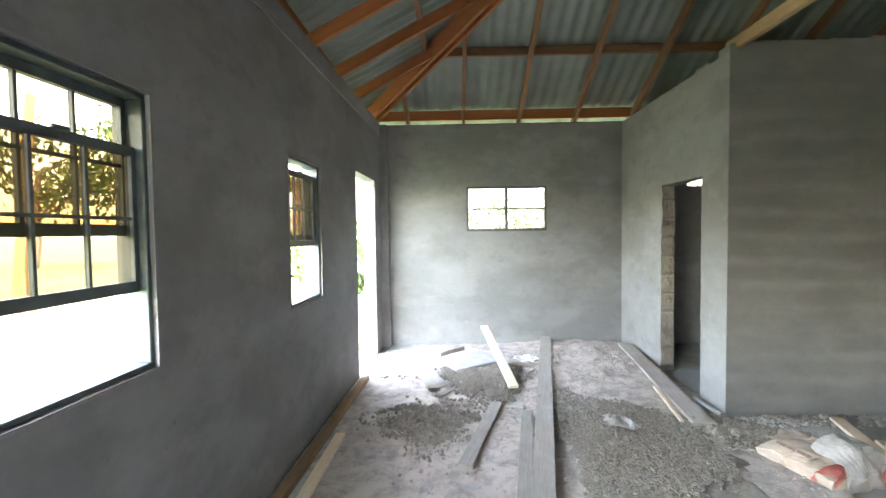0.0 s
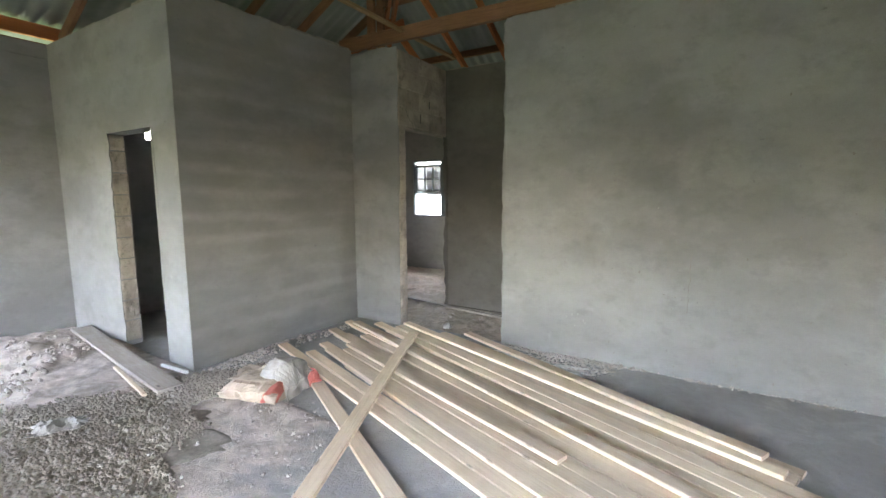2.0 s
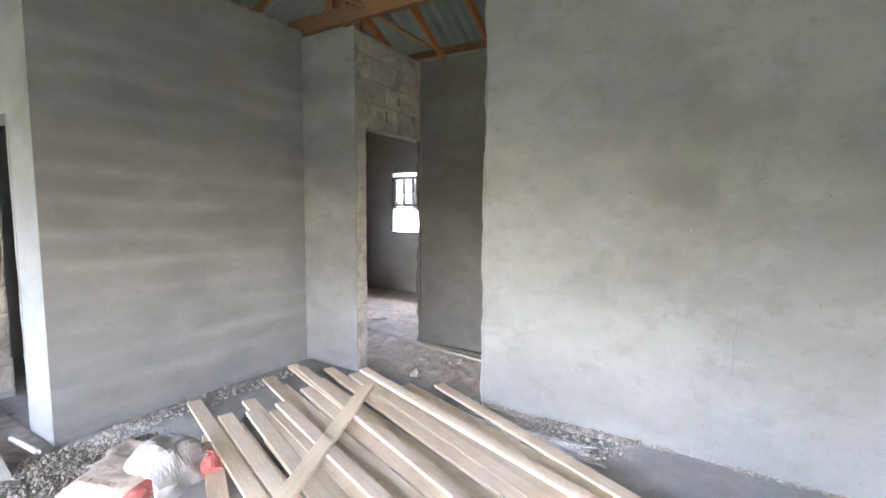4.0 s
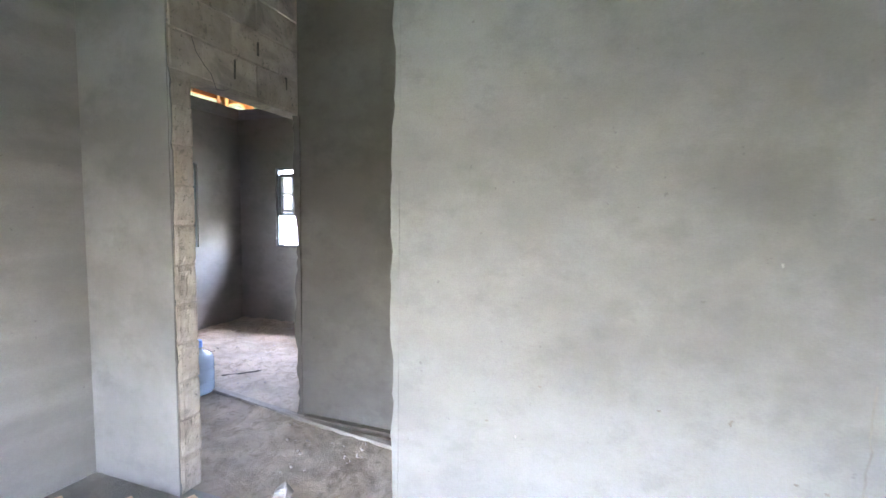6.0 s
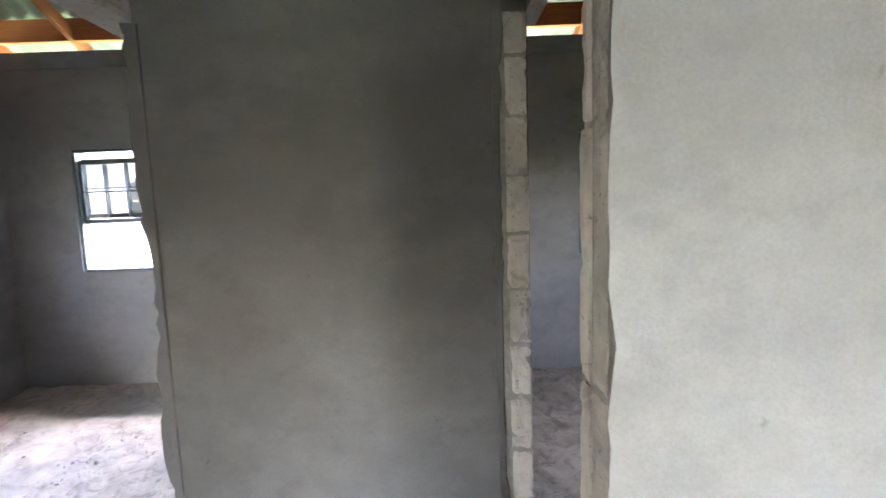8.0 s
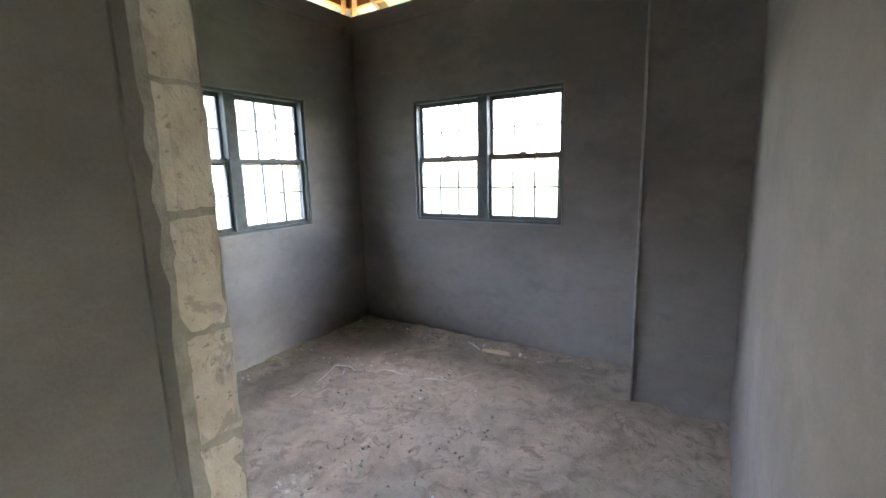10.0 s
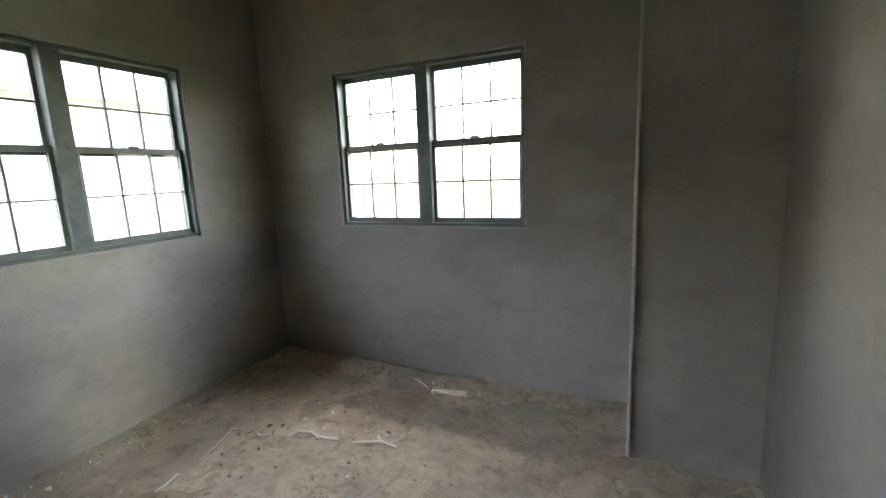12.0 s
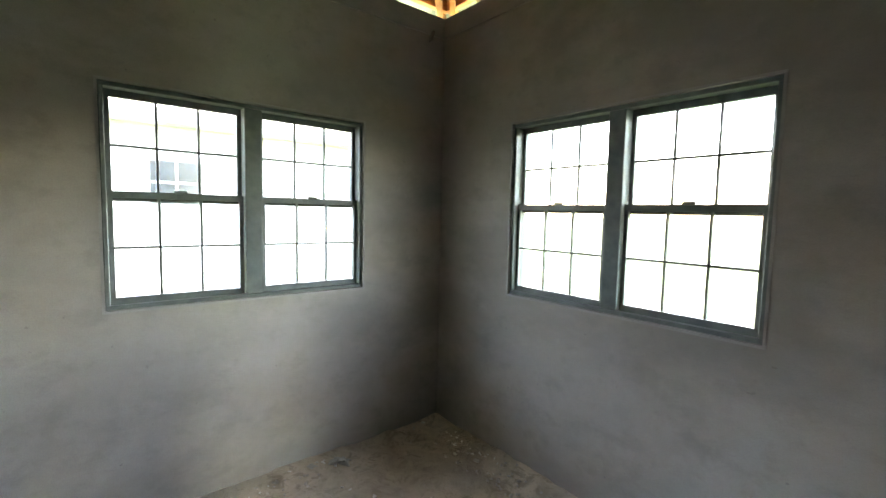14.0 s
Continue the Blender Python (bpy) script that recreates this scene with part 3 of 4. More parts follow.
def low_window(name, m, w, h):
    """A small two-light window with one level bar across each light."""
    win = thing(name, "small dark steel two-light window high in the wall", "window", m, kind="structure")
    bm = bmesh.new()
    for a in ((0, w, 0, 0.035), (0, w, h - 0.03, h), (0, 0.03, 0.035, h - 0.03), (w - 0.03, w, 0.035, h - 0.03)):
        add_box(bm, a[0], a[1], 0.03, 0.10, a[2], a[3], 0.003)
    part("window_frame", bm, M_FRAME, win)
    part("mullion", box(w / 2 - 0.02, w / 2 + 0.02, 0.04, 0.09, 0.035, h - 0.03, 0.003), M_FRAME, win)
    for a, b in ((0.03, w / 2 - 0.014), (w / 2 + 0.014, w - 0.03)):
        part("muntin", box(a, b, 0.055, 0.07, h * 0.5 - 0.011, h * 0.5 + 0.011), M_FRAME, win)
        for lo, hi in ((0.035, h * 0.5), (h * 0.5, h - 0.03)):
            bm = bmesh.new()
            bm.faces.new([bm.verts.new(p) for p in ((a, 0.062, lo), (b, 0.062, lo), (b, 0.062, hi), (a, 0.062, hi))])
            part("pane", bm, M_DIM_PANE, win).visible_shadow = False
    return win


low_window("window_3", facing(-0.01, NORTH, 1.575, 0), 1.10, 0.615)


# ---- raw jambs: block ends with ragged plaster edges ----
def jamb(wall_ob, axis, face, sign, a0, a1, top, bottom=0.0, seed=1, course=0.194, material=None, rag=0.0):
    """Block ends, one above another, on the end face of a wall. axis: the way the face looks; sign: which way along it."""
    rng = random.Random(seed)
    z = bottom
    while z < top - 0.03:
        h = min(course, top - z - 0.006)
        proud = rng.uniform(0.007, 0.013)
        inset = 0.006 if course < 0.3 else 0.0015
        a, b = a0 + rng.uniform(0.0, inset), a1 - rng.uniform(0.0, inset)
        lo, hi = sorted((face - sign * 0.03, face + sign * proud))
        bm = bmesh.new()
        nu, nw = max(4, int((b - a) / 0.013)), max(4, int(h / 0.022))
        # the outer face is split into small cells, worn and chipped at random
        grid = {}
        for p in range(nu + 1):
            for q in range(nw + 1):
                edge = p in (0, nu) or q in (0, nw)
                w0 = z + h * q / nw
                u = a + (b - a) * p / nu + (rng.uniform(-0.0016, 0.0016) + 0.007 * max(0.0, noise.noise((w0 * 31, seed * 1.9, p)) - 0.22) * (1 if p == 0 else -1 if p == nu else 0) if edge else 0)
                if p == 0:
                    u += rag * (noise.noise((w0 * 38, seed, 2.0)) + 0.7 * noise.noise((w0 * 9, seed, 5.0)))
                w = z + h * q / nw + (rng.uniform(-0.003, 0.003) if edge else 0)
                pit = 0.013 * max(0.0, noise.noise((u * 26, w * 26, seed * 3.7)) - 0.10) + 0.0015 * rng.random()
                out = max(0.0012, proud - pit - (rng.uniform(0.003, 0.009) if edge else 0)) * sign
                grid[p, q] = bm.verts.new((face + out, u, w) if axis == "x" else (u, face + out, w))
        for p in range(nu):
            for q in range(nw):
                bm.faces.new([grid[p, q], grid[p + 1, q], grid[p + 1, q + 1], grid[p, q + 1]])
        rim = [grid[p, 0] for p in range(nu)] + [grid[nu, q] for q in range(nw)] + [grid[p, nw] for p in range(nu, 0, -1)] + [grid[0, q] for q in range(nw, 0, -1)]
        back = []
        for v in rim:
            c = v.co.copy()
            if axis == "x":
                c.x = face - sign * 0.02
            else:
                c.y = face - sign * 0.02
            back.append(bm.verts.new(c))
        for k in range(len(rim)):
            q = (k + 1) % len(rim)
            bm.faces.new([rim[k], rim[q], back[q], back[k]])
        bmesh.ops.recalc_face_normals(bm, faces=bm.faces)
        part("mortar_bed" if material else "concrete_block", bm, material or M_BLOCK, wall_ob)
        z += h + 0.012


def mortar_patch(wall_ob, axis, face, sign, a, z, w, h, seed):
    """A smear of mortar squeezed out over a joint."""
    bm = bmesh.new()
    bmesh.ops.create_grid(bm, x_segments=10, y_segments=8, size=0.5)
    for v in bm.verts:
        x, y = v.co.x * 2, v.co.y * 2
        d = x * x + y * y + 0.5 * noise.noise((x * 2 + seed, y * 2, seed))
        t = 0.007 * max(-0.6, 1 - d) + 0.003 * noise.noise((x * 6, y * 6, seed))
        u, q = a + x * w / 2, z + y * h / 2
        v.co = Vector((face + sign * t, u, q) if axis == "x" else (u, face + sign * t, q))
    return part("mortar_patch", bm, M_BLOCK, wall_ob, smooth=True)


def ragged_edge(name, wall_ob, axis, pos, sign, a, towards, z0, z1, width=0.03, seed=3):
    """A broken lip of plaster along an upright wall edge. axis: the way the plaster looks; a: where the edge runs; towards: the side that it overhangs."""
    rng = random.Random(seed)
    n = int((z1 - z0) / 0.045)
    bm = bmesh.new()
    rows = []
    drift = 0.5
    for i in range(n + 1):
        z = z0 + (z1 - z0) * i / n
        drift = min(1, max(0.05, drift + rng.uniform(-0.42, 0.42)))
        e = a + towards * width * drift
        row = []
        for p, q in ((pos, a - towards * 0.02), (pos, e), (pos + sign * 0.012, e - towards * 0.004), (pos + sign * 0.012, a - towards * 0.02)):
            zz = z + rng.uniform(-0.008, 0.008)
            row.append(bm.verts.new((p, q, zz) if axis == "x" else (q, p, zz)))
        rows.append(row)
    for r0, r1 in zip(rows, rows[1:]):
        for j in range(4):
            bm.faces.new([r0[j], r0[(j + 1) % 4], r1[(j + 1) % 4], r1[j]])
    bm.faces.new(rows[0])
    bm.faces.new(rows[-1][::-1])
    bmesh.ops.recalc_face_normals(bm, faces=bm.faces)
    return part(name, bm, wall_ob.data.materials[0], wall_ob)


jamb(kitchen_wall_west, "y", 4.762, -1, 2.105, 2.245, 2.05, 0.05, 5)
ragged_edge("plaster_edge", kitchen_wall_west, "x", 2.098, 1, 4.762, -1, 0.05, 2.04, 0.042, 4)
ragged_edge("plaster_edge", kitchen_wall_west, "x", 2.098, 1, 3.955, 1, 0.05, 2.04, 0.014, 8)
jamb(wall_door_north, "x", 4.185, 1, 2.87, 2.98, 2.20, 0.0, 6)
# unplastered south end of the return wall, beside and above the door
jamb(wall_door_north, "y", 2.855, -1, 4.062, 4.19, 2.19, 0.0, 7)
ragged_edge("plaster_edge", wall_return, "x", 4.052, 1, 2.862, -1, 0.0, 2.98, 0.026, 11)
for zz in (2.225, 2.425, 2.625, 2.825):
    splits = (4.065, 4.46, 4.86, 5.055) if round((zz - 2.225) / 0.2) % 2 else (4.065, 4.26, 4.66, 5.055)
    for a, b in zip(splits, splits[1:]):
        part("concrete_block", box(a + 0.0015, b - 0.0015, 2.8455 - random.uniform(0, 0.002), 2.88, zz + 0.002, min(zz + 0.192, TOP - 0.03), 0.004, 0.002), M_BLOCK, wall_door_north)
# Dark strips on the lintel face stand in for the shadow in open slots.
for x, z0, z1 in ((4.482, 2.285, 2.395), (4.668, 2.478, 2.56), (4.932, 2.345, 2.425)):
    part("open_joint", box(x - 0.006, x + 0.006, 2.8405, 2.85, z0, z1, 0, 0.003), M_DARKSTICK_JOINT, wall_door_north)
# hall wall ends
part("block_backing", box(5.0595, 5.0625, 1.502, 1.60, 0.0, 2.2), M_MORTAR, wall_hall)
jamb(wall_hall, "x", 5.062, -1, 1.500, 1.583, 2.20, 0.0, 13)
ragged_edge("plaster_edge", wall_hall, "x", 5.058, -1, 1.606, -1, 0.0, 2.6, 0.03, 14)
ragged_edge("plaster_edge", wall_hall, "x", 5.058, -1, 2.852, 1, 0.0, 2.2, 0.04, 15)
# end of the living room wall, with a groove between two rows of block
part("block_backing", box(4.032, 4.174, 1.585, 1.5925, 0.0, 2.95), M_MORTAR, wall_living_east)
jamb(wall_living_east, "y", 1.592, 1, 4.073, 4.131, 2.9, 0.06, 16, 0.39, rag=0.013)
jamb(wall_living_east, "y", 1.591, 1, 4.034, 4.066, 2.9, 0.03, 22, 0.57, M_MORTAR)
jamb(wall_living_east, "y", 1.592, 1, 4.139, 4.174, 2.9, 0.06, 17, 0.39)
for a, z, w, h in ((4.094, 1.66, 0.03, 0.09), (4.096, 1.86, 0.03, 0.12), (4.15, 0.86, 0.04, 0.05), (4.098, 0.46, 0.04, 0.10), (4.092, 2.06, 0.03, 0.14),
                   (4.094, 1.10, 0.028, 0.12), (4.096, 0.78, 0.03, 0.09), (4.13, 1.06, 0.06, 0.03)):
    mortar_patch(wall_living_east, "y", 1.5955, 1, a, z, w, h, z * 7)
ragged_edge("plaster_edge", wall_living_east, "x", 4.026, 1, 1.592, 1, 0.0, 3.02, 0.02, 18)
# outer door jamb
pier = thing("door_jamb", "raw concrete block jamb of the outer doorway", "door jamb", SKEW, kind="structure")
jamb(pier, "y", 5.42, -1, -1.44, -1.31, 2.2, 0.06, 21)


# uneven caps of mortar along the tops of the inner walls
def wall_caps(wall_ob, axis, p0, p1, a0, a1, z, seed):
    rng = random.Random(seed)
    a = a0
    while a < a1 - 0.04:
        w = min(rng.uniform(0.10, 0.38), a1 - a)
        top = z + rng.uniform(0.004, 0.03)
        u = (p0 + rng.uniform(0.0, 0.03), p1 - rng.uniform(0.0, 0.03), a, a + w - 0.004)
        bm = box(*u, z - 0.004, top, 0.003, 0.005) if axis == "x" else box(u[2], u[3], u[0], u[1], z - 0.004, top, 0.003, 0.005)
        part("mortar_cap", bm, M_MORTAR, wall_ob)
        a += w
    return wall_ob


wall_caps(kitchen_wall_south, "y", 3.575, 3.745, 2.12, 4.05, TOP + 0.06, 31)
wall_caps(kitchen_wall_west, "x", 2.10, 2.25, 3.76, 5.6, TOP, 32)
wall_caps(wall_living_east, "x", 4.033, 4.165, -1.2, 1.55, TOP + 0.02, 33)
wall_caps(wall_hall, "x", 5.066, 5.20, 1.52, 2.84, TOP - 0.025, 34)


# hairline crack down the living room wall, and a chipped foot
def crack(wall_ob, x, pts, width, material=M_MORTAR, name="crack"):
    bm = bmesh.new()
    rows = []
    for k, (y, z) in enumerate(pts):
        w = width * (0.5 + abs(math.sin(k * 1.9)))
        rows.append([bm.verts.new((x + dx, y + dy, z)) for dx, dy in ((0.002, -w), (-0.0015, -w), (-0.0015, w), (0.002, w))])
    for r0, r1 in zip(rows, rows[1:]):
        for q in range(4):
            bm.faces.new([r0[q], r0[(q + 1) % 4], r1[(q + 1) % 4], r1[q]])
    bmesh.ops.recalc_face_normals(bm, faces=bm.faces)
    part(name, bm, material, wall_ob)


crack_rng = random.Random(5)
crack(wall_living_east, 4.028, [(0.01 + 0.006 * crack_rng.uniform(-1, 1) + 0.012 * (k / 14), 1.02 - 0.034 * k) for k in range(15)], 0.0016)
for k in range(46):
    y, z = crack_rng.uniform(-1.0, 1.4), abs(crack_rng.gauss(0, 0.09)) + 0.02
    if k % 4 == 0:
        z = crack_rng.uniform(0.3, 2.2)
    w = crack_rng.uniform(0.003, 0.012)
    crack(wall_living_east, 4.028, [(y, z), (y + crack_rng.uniform(-0.006, 0.006), z + w), (y + crack_rng.uniform(-0.006, 0.006), z + 2 * w)], w * 0.35)


# splashes of white mortar and small dark pits on the living room wall
for y, z in ((0.965, 0.38), (0.915, 0.407), (0.863, 0.417), (0.816, 0.362), (0.80, 0.345), (0.889, 0.307), (1.079, 0.668), (0.266, 1.367)):
    crack(wall_living_east, 4.028, [(y, z - 0.007), (y + 0.001, z), (y + 0.002, z + 0.007)], 0.0022, M_BEAD, "mortar_splash")
for y, z in ((0.057, 1.513), (-0.014, 1.473), (0.992, 0.877), (0.59, 0.85), (1.192, 0.713), (0.189, 0.674), (0.108, 0.661)):
    crack(wall_living_east, 4.028, [(y, z - 0.004), (y + 0.002, z), (y + 0.001, z + 0.004)], 0.005, M_MORTAR, "pit")


# ---- living room: timber on the floor ----
def plank(name, a, b, width, thick, material, label, group="", lift=0.0, ends=None, category="plank", warp=0.0):
    """A sawn board lying from a to b on the floor, a little bowed, with eased edges."""
    za = (floor_height(*a) if ends is None else ends[0]) + lift + thick / 2
    zb = (floor_height(*b) if ends is None else ends[1]) + lift + thick / 2
    m, length = bar_between((*a, za), (*b, zb), width, thick)
    bm = bmesh.new()
    n = 6
    bow = warp or random.uniform(-0.006, 0.006)
    rows = []
    e = 0.004
    for i in range(n + 1):
        x = length * i / n
        cz = bow * math.sin(math.pi * i / n)
        cy = random.uniform(-0.002, 0.002)
        hw, ht = width / 2, thick / 2
        rows.append([bm.verts.new((x, cy + y, cz + z)) for y, z in ((-hw + e, -ht), (hw - e, -ht), (hw, -ht + e), (hw, ht - e), (hw - e, ht), (-hw + e, ht), (-hw, ht - e), (-hw, -ht + e))])
    for r0, r1 in zip(rows, rows[1:]):
        for j in range(8):
            bm.faces.new([r0[j], r1[j], r1[(j + 1) % 8], r0[(j + 1) % 8]])
    bm.faces.new(rows[0])
    bm.faces.new(rows[-1][::-1])
    bmesh.ops.recalc_face_normals(bm, faces=bm.faces)
    ob = new(name, mesh_from(bm, name, material))
    ob.matrix_world = m
    return tagged(ob, label, category, group)


PILE = "pile of sawn planks"
PALE = "pale fresh-sawn pine plank in a pile on the floor"
pile_rng = random.Random(12)
# far ends of the upper boards, from the kitchen door's side to the hall's
FAR = (3.38, 2.98, 2.88, 3.06, 2.74, 3.30, 3.07, 2.87, 3.36, 2.92, 3.03, 2.74, 2.62, 2.40, 2.22)


def pile_board(x, slope, far, near, lift, width):
    """A board of the pile: where it crosses y = 0.6, its slant, and the y of its two ends."""
    plank("plank", (x + slope * (far - 0.6), far), (x + slope * (near - 0.6), near), width, 0.025, M_PALE, PALE, PILE, lift, warp=pile_rng.uniform(-0.005, 0.005))


for k, far in enumerate(FAR):
    slope = min(0.345 + 0.01 * k, 0.378) + pile_rng.uniform(-0.024, 0.024)
    pile_board(1.945 + 0.102 * k, slope - 0.012 + pile_rng.uniform(-0.012, 0.012), far - pile_rng.uniform(0.05, 0.45), pile_rng.uniform(-0.85, -0.45), 0.0, 0.082)
    pile_board(1.90 + 0.102 * k, slope, far, pile_rng.uniform(-0.85, -0.4), 0.0265 + 0.004 * (k % 3), pile_rng.choice((0.09, 0.094, 0.098)))
pile_board(2.372, 0.352, 2.76, 0.50, 0.062, 0.088)
pile_board(2.66, 0.40, 3.2, -0.42, 0.062, 0.082)
pile_board(3.19, 0.365, 2.70, -0.50, 0.062, 0.084)
plank("plank", (4.13, 2.03), (2.88, -0.42), 0.088, 0.025, M_PALE, "pale pine plank lying askew over the edge of the pile", PILE, ends=(0.006, 0.085))
plank("plank", (3.66, 2.40), (0.80, 1.17), 0.10, 0.025, M_PALE, "pale pine plank lying across the pile of planks", PILE, 0.079)
plank("plank", (2.66, 2.86), (1.52, 0.80), 0.10, 0.025, M_PALE, "pale pine plank lying askew beside the pile of planks", PILE, 0.004)
plank("board", (1.05, 5.86), (0.26, 2.05), 0.135, 0.035, M_GREYWOOD, "long mortar-stained scaffold board lying on the sand heap", lift=0.035, category="board")
plank("board", (0.17, 3.64), (-0.13, 2.62), 0.10, 0.03, M_GREYWOOD, "short grey dirty board half sunk in sand", lift=0.005, category="board")
plank("board", (0.40, 3.42), (0.18, 2.18), 0.09, 0.028, M_GREYWOOD, "grey dirty board beside the long scaffold board", lift=0.008, category="board")
plank("board", (-0.79, 5.30), (-0.36, 4.05), 0.20, 0.025, M_GREYWOOD, "wide grey mortar-caked board on rubble", lift=0.02, category="board")
plank("board", (2.0, 5.50), (1.73, 3.22), 0.17, 0.03, M_GREYWOOD, "wide grey board laid before the kitchen doorway", lift=0.015, category="board")
plank("lath", (1.70, 4.0), (1.58, 3.27), 0.03, 0.02, M_PALE, "thin pale lath lying on sand", lift=0.02, category="lath")
plank("plank", (0.18, 5.35), (0.36, 3.92), 0.09, 0.03, M_PALE, "pale plank propped on the rubble heap", ends=(0.36, 0.10))
plank("board", (-0.40, 4.95), (-0.12, 5.28), 0.11, 0.05, M_GREYWOOD, "grey block of wood on the mixing board", lift=0.075, category="board")
plank("plank", (-1.13, 4.40), (-1.23, 2.0), 0.07, 0.05, M_LATH, "orange-brown timber lying along the wall", lift=0.0, category="timber")
plank("plank", (-1.07, 3.12), (-1.09, 1.9), 0.075, 0.03, M_PALE, "pale plank lying along the wall", lift=0.0)
plank("board", (-1.16, 4.62), (-0.92, 4.42), 0.07, 0.02, M_GREYWOOD, "small scrap of board by the outer doorway", lift=0.0, category="board")
plank("board", (-0.36, 3.78), (-0.22, 3.98), 0.06, 0.02, M_GREYWOOD, "small scrap of board on rubble", lift=0.01, category="board")
plank("board", (0.47, 5.0), (0.78, 4.76), 0.09, 0.02, M_GREYWOOD, "short grey board scrap on the sand heap", lift=0.01, category="board")

tray = tagged(new("mixing_board", mesh_from(box(-0.30, 0.30, -0.20, 0.20, -0.012, 0.012, 0.005), "mixing_board", M_TRAY)),
              "grey mortar-caked mixing board lying on rubble", "mixing board")
tray.matrix_world = pose(-0.02, 4.80, floor_height(-0.02, 4.8) + 0.05, 3, -2, 30)

# hall: batten along the foot of the wall
plank("batten", (5.19, 3.82), (4.88, 1.92), 0.055, 0.03, M_GREYWOOD, "thin grey batten lying along the hall floor", lift=0.002, category="batten")
plank("batten", (5.045, 2.80), (5.03, 1.72), 0.05, 0.03, M_DARKWOOD, "dark batten lying against the foot of the hall wall", lift=0.0, category="batten")


# ---- heaps and loose stuff ----
def stones(name, spots, material, label, category, seed, squash=0.7, bed=0.0):
    """Loose stones as one mesh: spots are (x, y, radius of the patch, number, smallest, largest)."""
    rng = random.Random(seed)
    verts, faces = [], []
    base = bmesh.new()
    bmesh.ops.create_icosphere(base, subdivisions=1, radius=1)
    bv = [v.co.copy() for v in base.verts]
    bf = [[v.index for v in f.verts] for f in base.faces]
    base.free()
    for cx, cy, rx, ry, count, lo, hi in spots:
        for _ in range(count):
            a, r = rng.uniform(0, 2 * math.pi), math.sqrt(rng.random())
            r *= 0.86 + 0.22 * math.sin(3 * a + cx) + 0.1 * math.sin(7 * a) + abs(rng.gauss(0, 0.055))
            x, y = cx + rx * r * math.cos(a), cy + ry * r * math.sin(a)
            s = rng.uniform(lo, hi) if rng.random() < 0.85 else hi * 1.35
            rot = Euler([rng.uniform(0, 6) for _ in range(3)]).to_matrix()
            k0 = len(verts)
            z = floor_height(x, y) + s * 0.25 + bed * max(0.0, 1 - r * r)
            for v in bv:
                w = rot @ Vector((v.x * rng.uniform(0.75, 1.2), v.y * rng.uniform(0.75, 1.1), v.z * squash))
                verts.append((x + w.x * s, y + w.y * s, z + w.z * s))
            faces.extend([k0 + i for i in f] for f in bf)
    me = bpy.data.meshes.new(name)
    me.from_pydata(verts, [], faces)
    me.materials.append(material)
    return tagged(new(name, me), label, category, kind="stuff")


def mound(name, cx, cy, rx, ry, h, material, label, category, seed):
    """A low ragged bed of loose material lying on the floor."""
    bm = bmesh.new()
    rings, seg = 18, 120
    centre = bm.verts.new((cx, cy, floor_height(cx, cy) + h))
    prev = None
    for k in range(1, rings + 1):
        f = k / rings
        ring = []
        for j in range(seg):
            a = 2 * math.pi * j / seg
            edge = 0.82 + 0.34 * noise.noise((math.cos(a) * 1.4 + seed, math.sin(a) * 1.4, seed)) + 0.26 * noise.noise((math.cos(a) * 5, math.sin(a) * 5, seed + 3.0)) + 0.14 * noise.noise((math.cos(a) * 13, math.sin(a) * 13, seed))
            x, y = cx + rx * f * edge * math.cos(a), cy + ry * f * edge * math.sin(a)
            z = floor_height(x, y) + h * (1 - f ** 2) + 0.012 * noise.noise((x * 9, y * 9, seed)) + 0.009 * noise.noise((x * 24, y * 24, seed))
            ring.append(bm.verts.new((x, y, z if k < rings else floor_height(x, y) - 0.02)))
        for j in range(seg):
            q = (j + 1) % seg
            bm.faces.new([centre, ring[j], ring[q]] if prev is None else [prev[j], ring[j], ring[q], prev[q]])
        prev = ring
    return tagged(new(name, mesh_from(bm, name, material, True)), label, category, kind="stuff")


mound("gravel_bed", 1.08, 2.98, 0.66, 0.98, 0.022, M_GRAVEL, "bed of grey-brown gravel and mortar mix on the floor", "gravel", 1.7)
mound("gravel_bed", 0.10, 4.30, 0.52, 0.62, 0.02, M_GRAVEL, "bed of grey-brown gravel by the mixing board", "gravel", 4.2)
mound("gravel_bed", -0.42, 3.30, 0.42, 0.42, 0.012, M_GRAVEL, "thin spread of grey gravel on the floor", "gravel", 6.4)
mound("gravel_bed", 2.02, 3.15, 0.42, 0.32, 0.02, M_GRAVEL, "grey gravel at the foot of the kitchen wall", "gravel", 8.1)
stones("gravel", ((1.08, 2.98, 0.66, 0.96, 10000, 0.005, 0.0115), (0.10, 4.3, 0.54, 0.64, 3800, 0.005, 0.012), (-0.42, 3.3, 0.5, 0.5, 1100, 0.005, 0.013), (2.02, 3.15, 0.45, 0.33, 1800, 0.004, 0.013)),
       M_GRAVEL, "loose grey-brown gravel on the floor", "gravel", 3, bed=0.026)
stones("mortar_droppings", ((4.01, 0.95, 0.05, 0.75, 420, 0.006, 0.02), (4.02, -0.3, 0.03, 0.9, 160, 0.004, 0.012), (3.84, 1.0, 0.16, 0.55, 260, 0.004, 0.013), (2.7, 3.50, 0.6, 0.05, 120, 0.006, 0.018)),
       M_RUBBLE, "dried mortar droppings along the foot of the wall", "mortar droppings", 19, 0.5)
